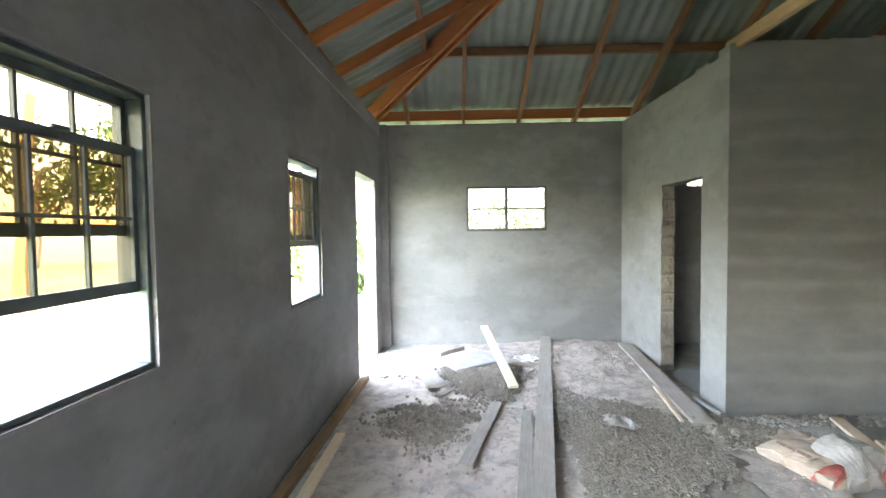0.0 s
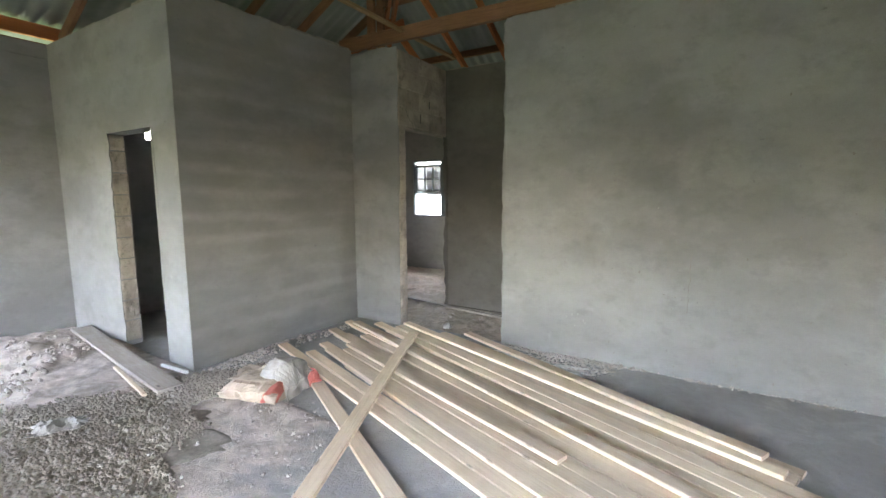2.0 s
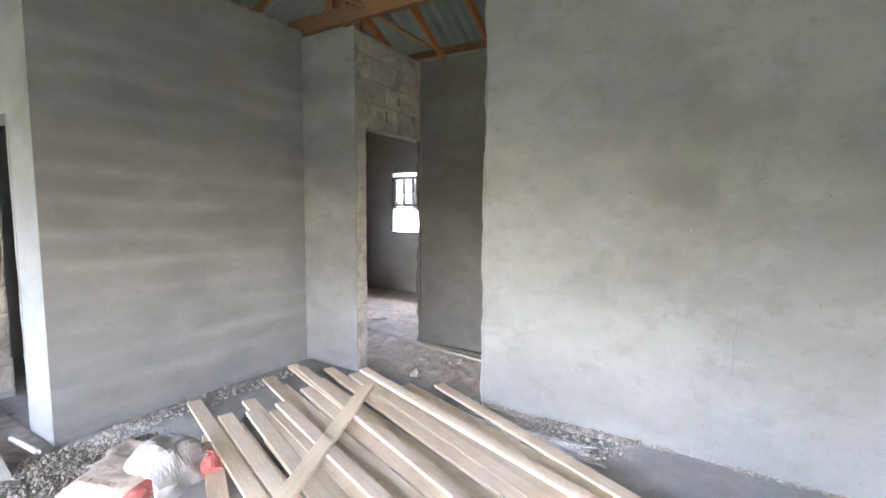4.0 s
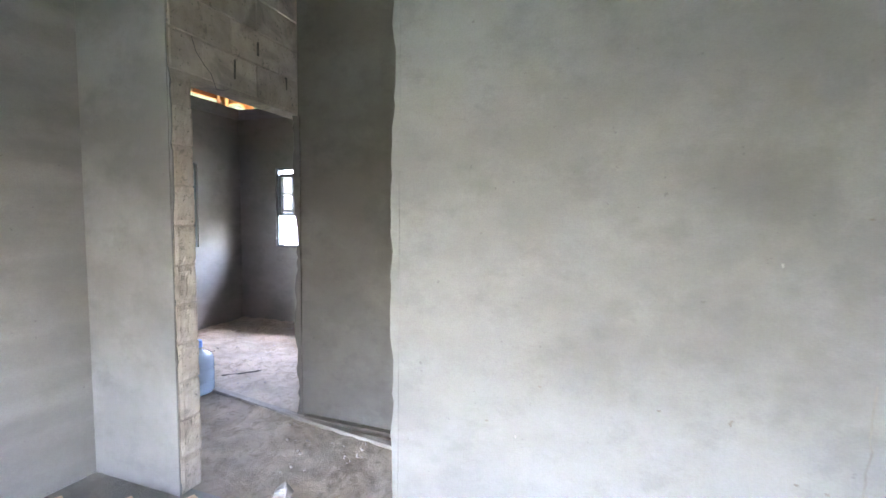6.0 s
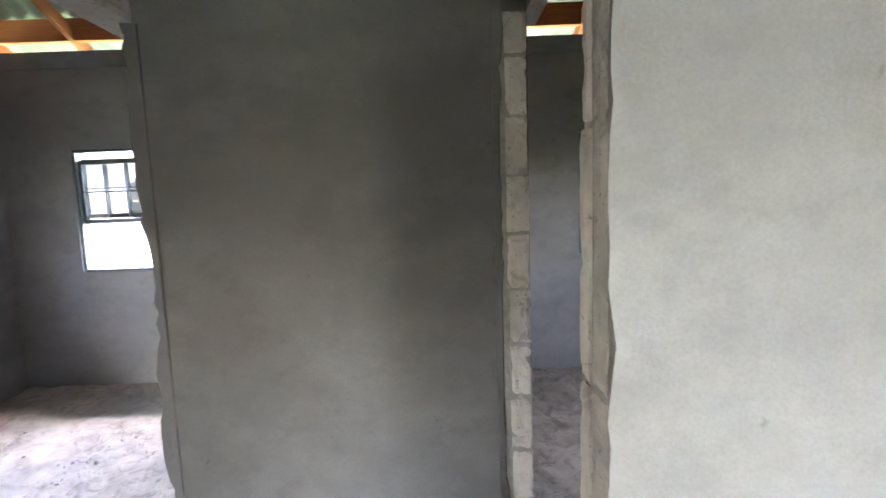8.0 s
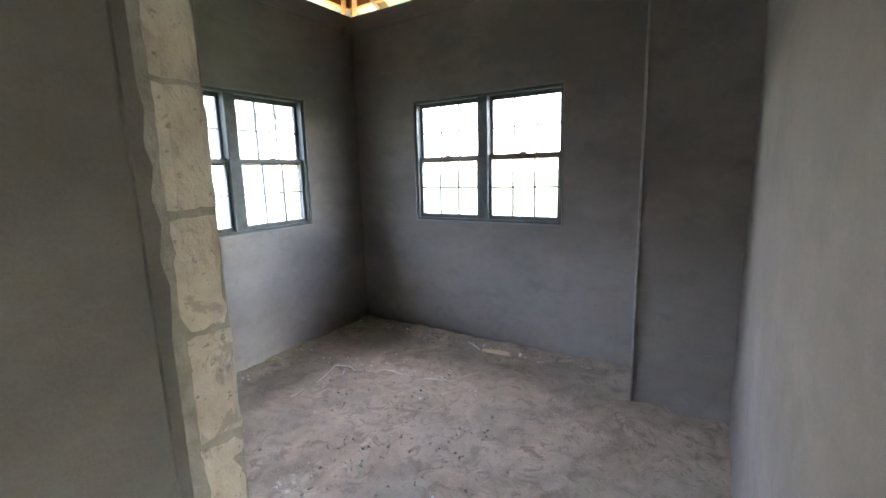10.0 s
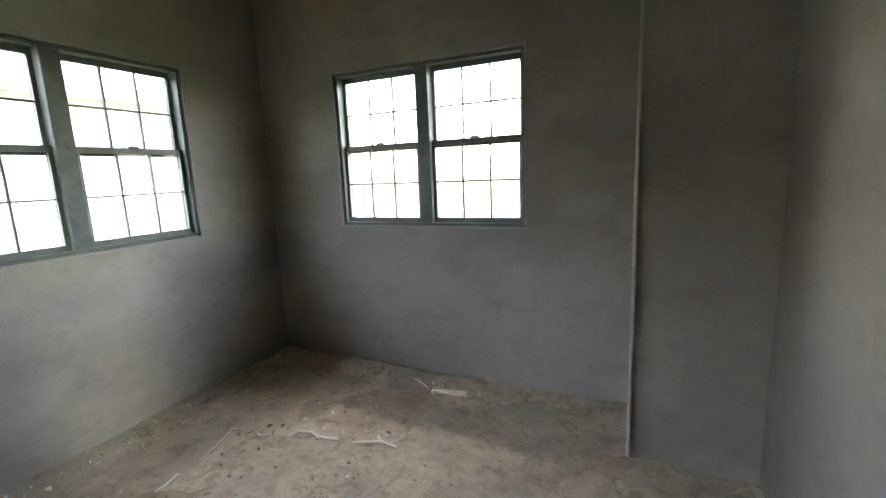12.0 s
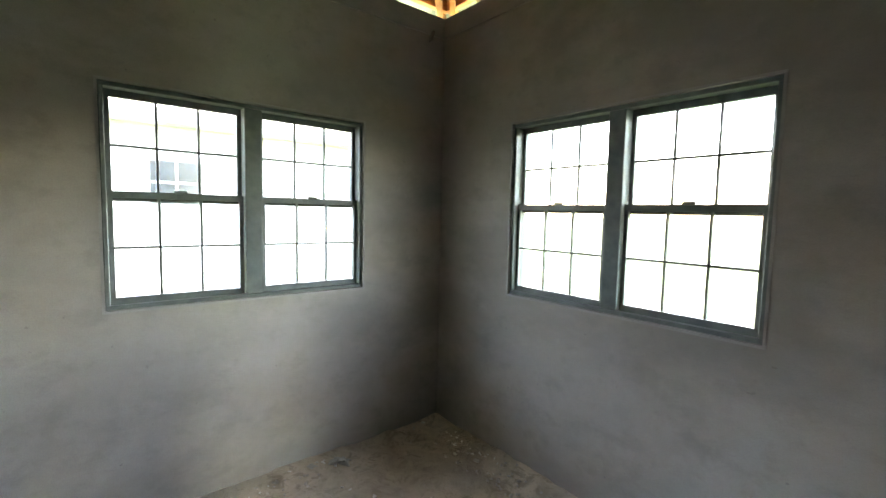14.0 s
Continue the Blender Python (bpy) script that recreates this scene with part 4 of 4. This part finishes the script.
stones("rubble", ((0.3, 4.4, 1.35, 1.3, 620, 0.006, 0.020), (1.3, 5.0, 0.7, 0.8, 130, 0.006, 0.018), (0.2, 2.9, 1.2, 1.0, 420, 0.004, 0.013), (1.75, 2.2, 0.5, 0.7, 110, 0.003, 0.010),
                  (3.80, 1.1, 0.14, 0.7, 260, 0.005, 0.014), (2.5, 3.40, 0.4, 0.1, 120, 0.006, 0.018), (3.3, 3.36, 0.6, 0.09, 60, 0.006, 0.02)),
       M_RUBBLE, "pale lumps of dried mortar and sand", "rubble", 9)
stones("rubble", ((4.75, 2.4, 0.3, 0.45, 50, 0.003, 0.008), (6.0, 0.2, 1.1, 1.0, 420, 0.003, 0.009), (5.3, 0.4, 0.9, 1.0, 160, 0.002, 0.007), (5.8, 4.2, 1.2, 1.1, 320, 0.003, 0.009), (6.6, -1.2, 0.7, 0.15, 60, 0.004, 0.012), (7.2, 0.3, 0.12, 1.2, 70, 0.004, 0.012)),
       M_RUBBLE, "small lumps of dried mortar on the bedroom floors", "rubble", 11)


stones("plaster_flakes", ((6.25, -0.55, 0.7, 0.35, 45, 0.005, 0.014), (6.9, -1.28, 0.45, 0.10, 20, 0.005, 0.013), (7.24, 0.0, 0.10, 0.9, 18, 0.005, 0.013), (5.6, -1.25, 0.8, 0.10, 20, 0.005, 0.012), (5.9, 0.5, 0.8, 0.6, 30, 0.005, 0.012)),
       M_PAPER, "pale flakes of plaster and paper on the bedroom floor", "plaster flakes", 15, 0.3)


def crumple(bm, amount, scale, seed):
    for v in bm.verts:
        p = v.co * scale
        v.co += Vector((noise.noise((p.x, p.y, p.z + seed)), noise.noise((p.x + 9, p.y, p.z + seed)), noise.noise((p.x, p.y + 5, p.z + seed)))) * amount


def slab(w, d, h, cuts, round_to=0.5):
    """A pillow-like closed shape, to be crumpled."""
    bm = bmesh.new()
    bmesh.ops.create_cube(bm, size=1)
    bmesh.ops.subdivide_edges(bm, edges=bm.edges, cuts=cuts, use_grid_fill=True)
    for v in bm.verts:
        x, y, z = v.co
        k = (1 - (2 * abs(x)) ** 3 * 0.6) * (1 - (2 * abs(y)) ** 3 * 0.6)
        v.co = Vector((x * w, y * d, (z + 0.5) * h * (0.25 + 0.75 * k)))
    return bm


def creased(w, d, h, seed, scale=7.0, n=20, thick=0.003, torn=0.12):
    """A crumpled sheet with sharp creases and a torn outline, two-sided with a little thickness."""
    bm = bmesh.new()
    layers = []
    for off in (0, thick):
        grid = []
        for i in range(n + 1):
            row = []
            for j in range(n + 1):
                u, v = i / n - 0.5, j / n - 0.5
                pull = 1 + torn * noise.noise((u * 5 + seed, v * 5, 1.0 + seed))
                x, y = u * w * pull, v * d * pull
                a = noise.noise((x * scale + seed, y * scale, 0.3))
                b = noise.noise((x * scale * 2.3, y * scale * 2.3 + seed, 4.0))
                ridge = (1 - abs(a) * 2.2) * 0.62 + (0.5 - abs(b)) * 0.45
                rim = max(abs(u), abs(v)) * 2
                z = h * max(0.0, ridge) * (1 - 0.75 * rim ** 3) + 0.15 * h * (0.5 + noise.noise((x * 3, y * 3, seed)))
                x += 0.02 * noise.noise((x * 14, y * 14, seed + 2)) * min(1, h * 12)
                y += 0.02 * noise.noise((x * 14, y * 14, seed + 6)) * min(1, h * 12)
                row.append(bm.verts.new((x, y, max(z, 0.001) + off)))
            grid.append(row)
        layers.append(grid)
    lo, hi = layers
    for i in range(n):
        for j in range(n):
            bm.faces.new([hi[i][j], hi[i + 1][j], hi[i + 1][j + 1], hi[i][j + 1]])
            bm.faces.new([lo[i][j], lo[i][j + 1], lo[i + 1][j + 1], lo[i + 1][j]])
    for i in range(n):
        for a, b in (((i, 0), (i + 1, 0)), ((i + 1, n), (i, n)), ((0, i + 1), (0, i)), ((n, i), (n, i + 1))):
            bm.faces.new([lo[a[0]][a[1]], lo[b[0]][b[1]], hi[b[0]][b[1]], hi[a[0]][a[1]]])
    bmesh.ops.recalc_face_normals(bm, faces=bm.faces)
    return bm


def crushed(w, d, h, seed, cuts=13, amount=0.02, scale=9.0):
    """A closed pillow with ridged creases, as of thick paper or plastic; it stands on z = 0."""
    bm = slab(w, d, h, cuts)
    for v in bm.verts:
        p = v.co * scale
        a = noise.noise((p.x + seed, p.y, p.z))
        b = noise.noise((p.x * 2.1, p.y * 2.1 + seed, p.z * 2.1))
        up = min(1.0, v.co.z / (0.3 * h))
        ridge = amount * (0.45 - abs(a) * 1.6 + 0.5 * (0.35 - abs(b)))
        v.co += Vector((a * amount * 1.1, b * amount * 1.1, ridge * up))
        v.co.z = max(v.co.z, 0.0)
    bmesh.ops.recalc_face_normals(bm, faces=bm.faces)
    return bm


# torn cement sack with a red printed end, slumped on the floor, and a plastic bag drawn over it
SACK = pose(2.08, 2.66, floor_height(2.08, 2.66), 0, 0, -73)
sack = thing("cement_sack", "torn brown paper cement sack with a red printed end", "sack", SACK)
part("sack_body", crushed(0.46, 0.30, 0.12, 2.0), M_SACK, sack)
part("sack_flap", creased(0.50, 0.30, 0.07, 5.0, 6.0, 20), M_SACK, sack, "", pose(-0.12, 0.27, 0.012, 0, 0, 12))
part("red_end", crushed(0.13, 0.25, 0.10, 4.0, 9), M_RED, sack, "red printed end of the sack", pose(0.165, -0.018, 0.0, 0, 0, 4))
for x, w in ((-0.14, 0.06), (-0.07, 0.05), (-0.01, 0.05), (0.045, 0.03)):
    part("printed_bar", box(x, x + w, -0.012, 0.012, 0, 0.003, 0, 0.0015), M_INK, sack, "faded line of print", pose(0, -0.10, 0.112, 22, 0, 0))
bag = tagged(new("plastic_bag", mesh_from(crushed(0.34, 0.29, 0.25, 7.0, 15, 0.032, 6.0), "plastic_bag", M_PLASTIC)), "crumpled dusty white plastic bag against the cement sack", "plastic bag")
bag.matrix_world = pose(2.25, 2.60, floor_height(2.25, 2.60), 0, 0, 15)
scrap = tagged(new("sack_scrap", mesh_from(crushed(0.13, 0.09, 0.11, 8.0, 9, 0.03), "sack_scrap", M_RED)), "torn red scrap of sack by the planks", "sack scrap")
scrap.matrix_world = pose(2.44, 2.52, floor_height(2.44, 2.52), 0, 0, 70)


def litter(name, x, y, w, d, h, rz, material, label, category, seed, n=10, lift=0.008):
    ob = tagged(new(name, mesh_from(creased(w, d, h, seed, 11.0, n, 0.002, 0.5), name, material)), label, category)
    ob.matrix_world = pose(x, y, floor_height(x, y) + lift, 0, 0, rz)
    return ob


litter("waste_paper", 1.07, 3.17, 0.24, 0.16, 0.06, -20, M_PLASTIC, "crumpled torn white paper on the gravel", "paper", 1.0, 14, 0.036)
litter("waste_paper", 0.63, 4.88, 0.24, 0.20, 0.07, 30, M_PAPER, "torn white sheet on the sand heap", "paper", 2.0, 14)
litter("waste_paper", -0.88, 3.45, 0.06, 0.04, 0.02, 10, M_PAPER, "small white paper scrap on the floor", "paper", 3.0, 6)
litter("waste_paper", 4.0, 1.72, 0.10, 0.06, 0.03, 10, M_PAPER, "small torn paper scrap by the hall", "paper", 5.0, 6)
litter("plastic_sheet", 3.72, 1.15, 0.16, 0.85, 0.03, 0, M_PAPER, "thin dusty plastic sheet beside the planks", "plastic sheet", 6.0, 24)
litter("waste_paper", 7.22, -0.52, 0.12, 0.08, 0.045, 40, M_PLASTIC, "crumpled paper at the foot of the bedroom wall", "paper", 7.0)
litter("waste_paper", 7.27, -0.36, 0.05, 0.04, 0.02, 10, M_PLASTIC, "small paper scrap at the foot of the bedroom wall", "paper", 8.0, 6)
bm = slab(0.10, 0.08, 0.05, 5)
crumple(bm, 0.03, 16, 12.0)
lump = tagged(new("mortar_lump", mesh_from(bm, "mortar_lump", M_RUBBLE)), "pale lump of mortar on the hall floor", "mortar lump")
lump.matrix_world = pose(4.25, 2.35, floor_height(4.25, 2.35) - 0.003, 0, 0, 10)

bm = bmesh.new()
bmesh.ops.create_cone(bm, cap_ends=False, segments=16, radius1=0.016, radius2=0.016, depth=0.34)
bmesh.ops.create_cone(bm, cap_ends=False, segments=16, radius1=0.013, radius2=0.013, depth=0.34)
pipe = tagged(new("pvc_pipe", mesh_from(bm, "pvc_pipe", M_PIPE, True)), "short white plastic pipe lying by the kitchen wall", "pipe")
pipe.matrix_world = pose(1.985, 3.66, floor_height(1.985, 3.66) + 0.02, 90, 0, 4)


def ribbon(name, pts, width, label, category, material):
    """A thin torn strip lying along points of the floor."""
    bm = bmesh.new()
    rows = []
    for i, (x, y) in enumerate(pts):
        x2, y2 = pts[min(i + 1, len(pts) - 1)]
        x1, y1 = pts[max(i - 1, 0)]
        d = Vector((x2 - x1, y2 - y1)).normalized()
        s = width * (0.25 + 0.4 * abs(math.sin(i * 1.7 + 0.6)))
        z = floor_height(x, y) + 0.008 + 0.010 * abs(math.sin(i * 2.3))
        rows.append([bm.verts.new((x - d.y * o, y + d.x * o, z + k)) for o, k in ((-s, 0), (0, 0.004), (s, 0), (0, -0.004))])
    for r0, r1 in zip(rows, rows[1:]):
        for j in range(4):
            bm.faces.new([r0[j], r0[(j + 1) % 4], r1[(j + 1) % 4], r1[j]])
    bm.faces.new(rows[0])
    bm.faces.new(rows[-1])
    bmesh.ops.recalc_face_normals(bm, faces=bm.faces)
    return tagged(new(name, mesh_from(bm, name, material, True)), label, category)


STRIP = "torn pale strip of cement paper on the bedroom floor"
ribbon("paper_strip", ((6.72, -0.10), (6.73, -0.20), (6.77, -0.34), (6.68, -0.40), (6.60, -0.37), (6.53, -0.40)), 0.012, STRIP, "paper strip", M_PAPER)
ribbon("paper_strip", ((6.67, -0.40), (6.66, -0.33), (6.62, -0.26)), 0.010, STRIP, "paper strip", M_PAPER)
ribbon("paper_strip", ((6.43, -0.40), (6.40, -0.47), (6.34, -0.50), (6.26, -0.47), (6.15, -0.50)), 0.018, STRIP, "paper strip", M_PAPER)
ribbon("paper_strip", ((6.06, -0.50), (6.00, -0.52), (5.92, -0.56), (5.82, -0.55)), 0.022, STRIP, "paper strip", M_PAPER)
ribbon("paper_strip", ((6.78, 0.24), (6.72, 0.15), (6.62, 0.12), (6.52, 0.10), (6.48, 0.02)), 0.018, STRIP, "paper strip", M_SACK)
ribbon("paper_strip", ((6.72, 0.02), (6.69, 0.10), (6.68, 0.16)), 0.012, STRIP, "paper strip", M_PAPER)
plank("stub", (5.91, -1.175), (5.67, -1.185), 0.032, 0.028, M_PALE, "short pale wooden stub on the bedroom floor", category="wood offcut")
plank("stub", (6.10, -1.28), (5.95, -1.20), 0.012, 0.010, M_PAPER, "thin pale splinter on the bedroom floor", category="wood offcut")
plank("stub", (4.75, 0.95), (4.52, 1.35), 0.02, 0.012, M_PALE, "thin pale lath on the bedroom floor inside the doorway", category="wood offcut")
plank("rod", (5.47, 4.04), (5.71, 3.80), 0.014, 0.012, M_DARKSTICK, "thin dark steel rod on the bedroom floor", category="rod")
plank("rod", (5.90, 4.75), (6.02, 4.70), 0.012, 0.010, M_DARKSTICK, "short dark offcut of rod on the bedroom floor", category="rod")

# ---- water jug inside the bedroom door ----
jug = thing("water_jug", "translucent blue plastic water jug on the floor", "water jug", pose(5.12, 3.94, floor_height(5.12, 3.94), 0, 0, 25))
bm = bmesh.new()
prof = ((0.0, 0.004), (0.115, 0.0), (0.132, 0.015), (0.134, 0.09), (0.126, 0.10), (0.134, 0.112), (0.134, 0.19), (0.126, 0.20), (0.134, 0.212), (0.132, 0.29), (0.115, 0.325), (0.075, 0.348), (0.046, 0.362), (0.042, 0.40), (0.0, 0.40))
seg = 28
rings = [[bm.verts.new((r * math.cos(2 * math.pi * j / seg), r * math.sin(2 * math.pi * j / seg), z)) for j in range(seg)] for r, z in prof[1:-1]]
for r0, r1 in zip(rings, rings[1:]):
    for j in range(seg):
        bm.faces.new([r0[j], r0[(j + 1) % seg], r1[(j + 1) % seg], r1[j]])
bm.faces.new(rings[0][::-1])
bm.faces.new(rings[-1])
part("jug_body", bm, M_JUG, jug, smooth=True)
bm = bmesh.new()
bmesh.ops.create_cone(bm, cap_ends=True, segments=20, radius1=0.048, radius2=0.045, depth=0.055)
part("cap", bm, simple("blue_cap_plastic", (0.10, 0.22, 0.6), (0.14, 0.28, 0.68), 6, 0.4, 0.0), jug, "blue screw cap", pose(0, 0, 0.415))

def tube(name, pts, r, material, label, category):
    """A thin wire through points."""
    bm = bmesh.new()
    rows = []
    pts = [Vector(p) for p in pts]
    for i, p in enumerate(pts):
        d = (pts[min(i + 1, len(pts) - 1)] - pts[max(i - 1, 0)]).normalized()
        s = d.orthogonal().normalized()
        t = d.cross(s)
        rows.append([bm.verts.new(p + (s * math.cos(k * 2 * math.pi / 6) + t * math.sin(k * 2 * math.pi / 6)) * r) for k in range(6)])
    for r0, r1 in zip(rows, rows[1:]):
        best = min(range(6), key=lambda o: sum((r0[k].co - r1[(k + o) % 6].co).length for k in range(6)))
        for k in range(6):
            bm.faces.new([r0[k], r0[(k + 1) % 6], r1[(k + 1 + best) % 6], r1[(k + best) % 6]])
    bm.faces.new(rows[0])
    bm.faces.new(rows[-1])
    bmesh.ops.recalc_face_normals(bm, faces=bm.faces)
    return tagged(new(name, mesh_from(bm, name, material, True)), label, category)


tube("tie_wire", ((4.19, 2.842, 2.42), (4.212, 2.838, 2.349), (4.264, 2.836, 2.292), (4.304, 2.836, 2.263), (4.324, 2.834, 2.213), (4.337, 2.836, 2.186), (4.386, 2.838, 2.196), (4.43, 2.842, 2.215)),
     0.0022, M_DARKSTICK, "thin bent tie wire hanging from the raw lintel", "wire")
# wire stub left in the ring beam by the corner
wire = tagged(new("wire_stub", mesh_from(box(-0.02, 0.025, -0.006, 0.006, -0.05, 0.02, 0.003, 0.006), "wire_stub", M_DARKSTICK)), "dark bent tie wire stub in the ring beam", "wire")
wire.matrix_world = pose(EAST - 0.016, -1.27, 2.80, 15, 0, 0)


# ---- outside ----
def ground_mesh():
    bm = bmesh.new()
    bmesh.ops.create_circle(bm, cap_ends=True, segments=64, radius=400)
    return mesh_from(bm, "ground", M_GRASS)


ground = tagged(new("ground", ground_mesh()), "short grass and bare sand round the house", "ground", kind="structure")
ground.matrix_world = pose(3, 2, -0.22)


def house(label, m, w, d, h, material, windows, eave=0.45):
    """A plain one-storey house: x along its front, which looks towards -y; windows are (x, z, width, height)."""
    hs = thing("house", label, "house", m)
    part("wall", box(-w / 2, w / 2, 0, d, 0, h), material, hs)
    bm = bmesh.new()
    e = eave
    lo = [bm.verts.new(p) for p in ((-w / 2 - e, -e, h), (w / 2 + e, -e, h), (w / 2 + e, d + e, h), (-w / 2 - e, d + e, h))]
    hi = [bm.verts.new(p) for p in ((-w / 2 - e, -e, h + 0.2), (w / 2 + e, -e, h + 0.2), (w / 2 + e, d + e, h + 0.2), (-w / 2 - e, d + e, h + 0.2))]
    r0, r1 = bm.verts.new((-w / 2 + d / 2, d / 2, h + 1.6)), bm.verts.new((w / 2 - d / 2, d / 2, h + 1.6))
    bm.faces.new(lo[::-1])
    for i in range(4):
        bm.faces.new([lo[i], lo[(i + 1) % 4], hi[(i + 1) % 4], hi[i]])
    bm.faces.new([hi[0], hi[1], r1, r0])
    bm.faces.new([hi[2], hi[3], r0, r1])
    bm.faces.new([hi[1], hi[2], r1])
    bm.faces.new([hi[3], hi[0], r0])
    part("roof", bm, M_ROOFRED, hs)
    for x, z, ww, hh in windows:
        win = part("window", box(x - ww / 2 - 0.06, x + ww / 2 + 0.06, -0.03, 0.02, z - 0.06, z + hh + 0.06), M_HOUSE, hs, "white window frame")
        for i in (0, 1):
            for j in (0, 1):
                part("pane", box(x - ww / 2 + i * ww / 2 + 0.02, x - ww / 2 + (i + 1) * ww / 2 - 0.02, -0.045, -0.034, z + j * hh / 2 + 0.02, z + (j + 1) * hh / 2 - 0.02), M_HOUSEGLASS, win)
    return hs


house("white rendered neighbouring house with a hipped sheet roof", pose(13.5, 2.8, -0.2, 0, 0, -90), 16, 6, 3.1, M_HOUSE, ((3.4, 1.80, 0.8, 0.75), (-5.4, 1.6, 1.0, 0.9)))
house("low orange timber-clad house beyond the yard", pose(-7.0, 21.0, -0.2, 0, 0, 20), 8, 6, 4.2, M_PLANKHOUSE, ((-2, 1.0, 1.2, 1.2), (2, 1.0, 1.2, 1.2)))


def tree(x, y, h, spread, seed, leaves=2600):
    """A tapered trunk with limbs and a loose crown of many small leaf blades."""
    rng = random.Random(seed)
    tr = thing("tree", "leafy green bush outside the doorway" if h < 2.6 else "broad leafy green tree beyond the yard", "tree", pose(x, y, -0.22), "trees round the yard")
    bm = bmesh.new()
    tips = []

    def limb(a, b, r0, r1):
        d = (b - a).normalized()
        s = d.orthogonal().normalized()
        t = d.cross(s)
        rows = [[bm.verts.new(p + (s * math.cos(k * math.pi / 3) + t * math.sin(k * math.pi / 3)) * r) for k in range(6)] for p, r in ((a, r0), (b, r1))]
        for k in range(6):
            bm.faces.new([rows[0][k], rows[0][(k + 1) % 6], rows[1][(k + 1) % 6], rows[1][k]])

    p, r = Vector((0, 0, 0)), h * 0.035
    for k in range(4):
        q = p + Vector((rng.uniform(-0.3, 0.3), rng.uniform(-0.3, 0.3), h * 0.15))
        limb(p, q, r, r * 0.82)
        p, r = q, r * 0.82
        if k:
            for _ in range(3):
                a = rng.uniform(0, 2 * math.pi)
                e = p + Vector((math.cos(a) * spread * 0.55, math.sin(a) * spread * 0.55, h * rng.uniform(0.08, 0.26)))
                limb(p, e, r * 0.5, r * 0.16)
                tips.append(e)
                for _ in range(2):
                    a2 = a + rng.uniform(-0.9, 0.9)
                    e2 = e + Vector((math.cos(a2) * spread * 0.3, math.sin(a2) * spread * 0.3, h * rng.uniform(-0.03, 0.14)))
                    limb(e, e2, r * 0.16, r * 0.06)
                    tips.append(e2)
    tips.append(p + Vector((0, 0, h * 0.2)))
    part("trunk", bm, M_BARK, tr)
    verts, faces = [], []
    for _ in range(leaves):
        c = rng.choice(tips) + Vector((rng.gauss(0, 1), rng.gauss(0, 1), rng.gauss(0, 0.75))) * spread * 0.17
        s = rng.uniform(0.10, 0.24) * max(h, 3.4) / 7
        rot = Euler([rng.uniform(0, 6) for _ in range(3)]).to_matrix()
        k = len(verts)
        for v in ((-1, 0, 0), (0, -0.45, 0.12), (1, 0, 0), (0, 0.45, 0.12)):
            verts.append(c + rot @ Vector(v) * s)
        faces.append((k, k + 1, k + 2, k + 3))
    me = bpy.data.meshes.new("crown")
    me.from_pydata(verts, [], faces)
    me.materials.append(M_LEAF)
    part("crown", me, None, tr)


for i, (x, y, h, sp) in enumerate(((-27, 14, 5.4, 3.8), (-29, 20, 5.8, 4), (-28, 7, 5.0, 3.6), (-31, 1.5, 5.2, 4), (-33, -4, 5.4, 4), (-2.6, 9.3, 1.7, 1.1), (-3.5, 10.8, 2.2, 1.3), (-3, 30, 4.0, 3.2), (3, 34, 4.4, 3.6), (9, 31, 4.2, 3.4), (-12, 28, 8, 4),
                                   (24, 14, 9, 5), (16, 30, 9, 5), (-24, 24, 9, 5))):
    tree(x, y, h, sp, 40 + i)

# leaning poles and a post stack in the yard
for a, b in (((-5.2, 4.6, -0.2), (-5.0, 4.8, 3.2)), ((-5.9, 5.6, -0.2), (-4.6, 4.3, 2.6)), ((-3.6, 7.2, -0.2), (-2.6, 8.4, 0.75))):
    m, length = bar_between(a, b, 0.1, 0.1)
    ob = tagged(new("timber_post", mesh_from(box(0, length, -0.05, 0.05, -0.05, 0.05, 0.008), "timber_post", M_LATH)), "pale timber post leaning in the yard", "post", "posts in the yard")
    ob.matrix_world = m
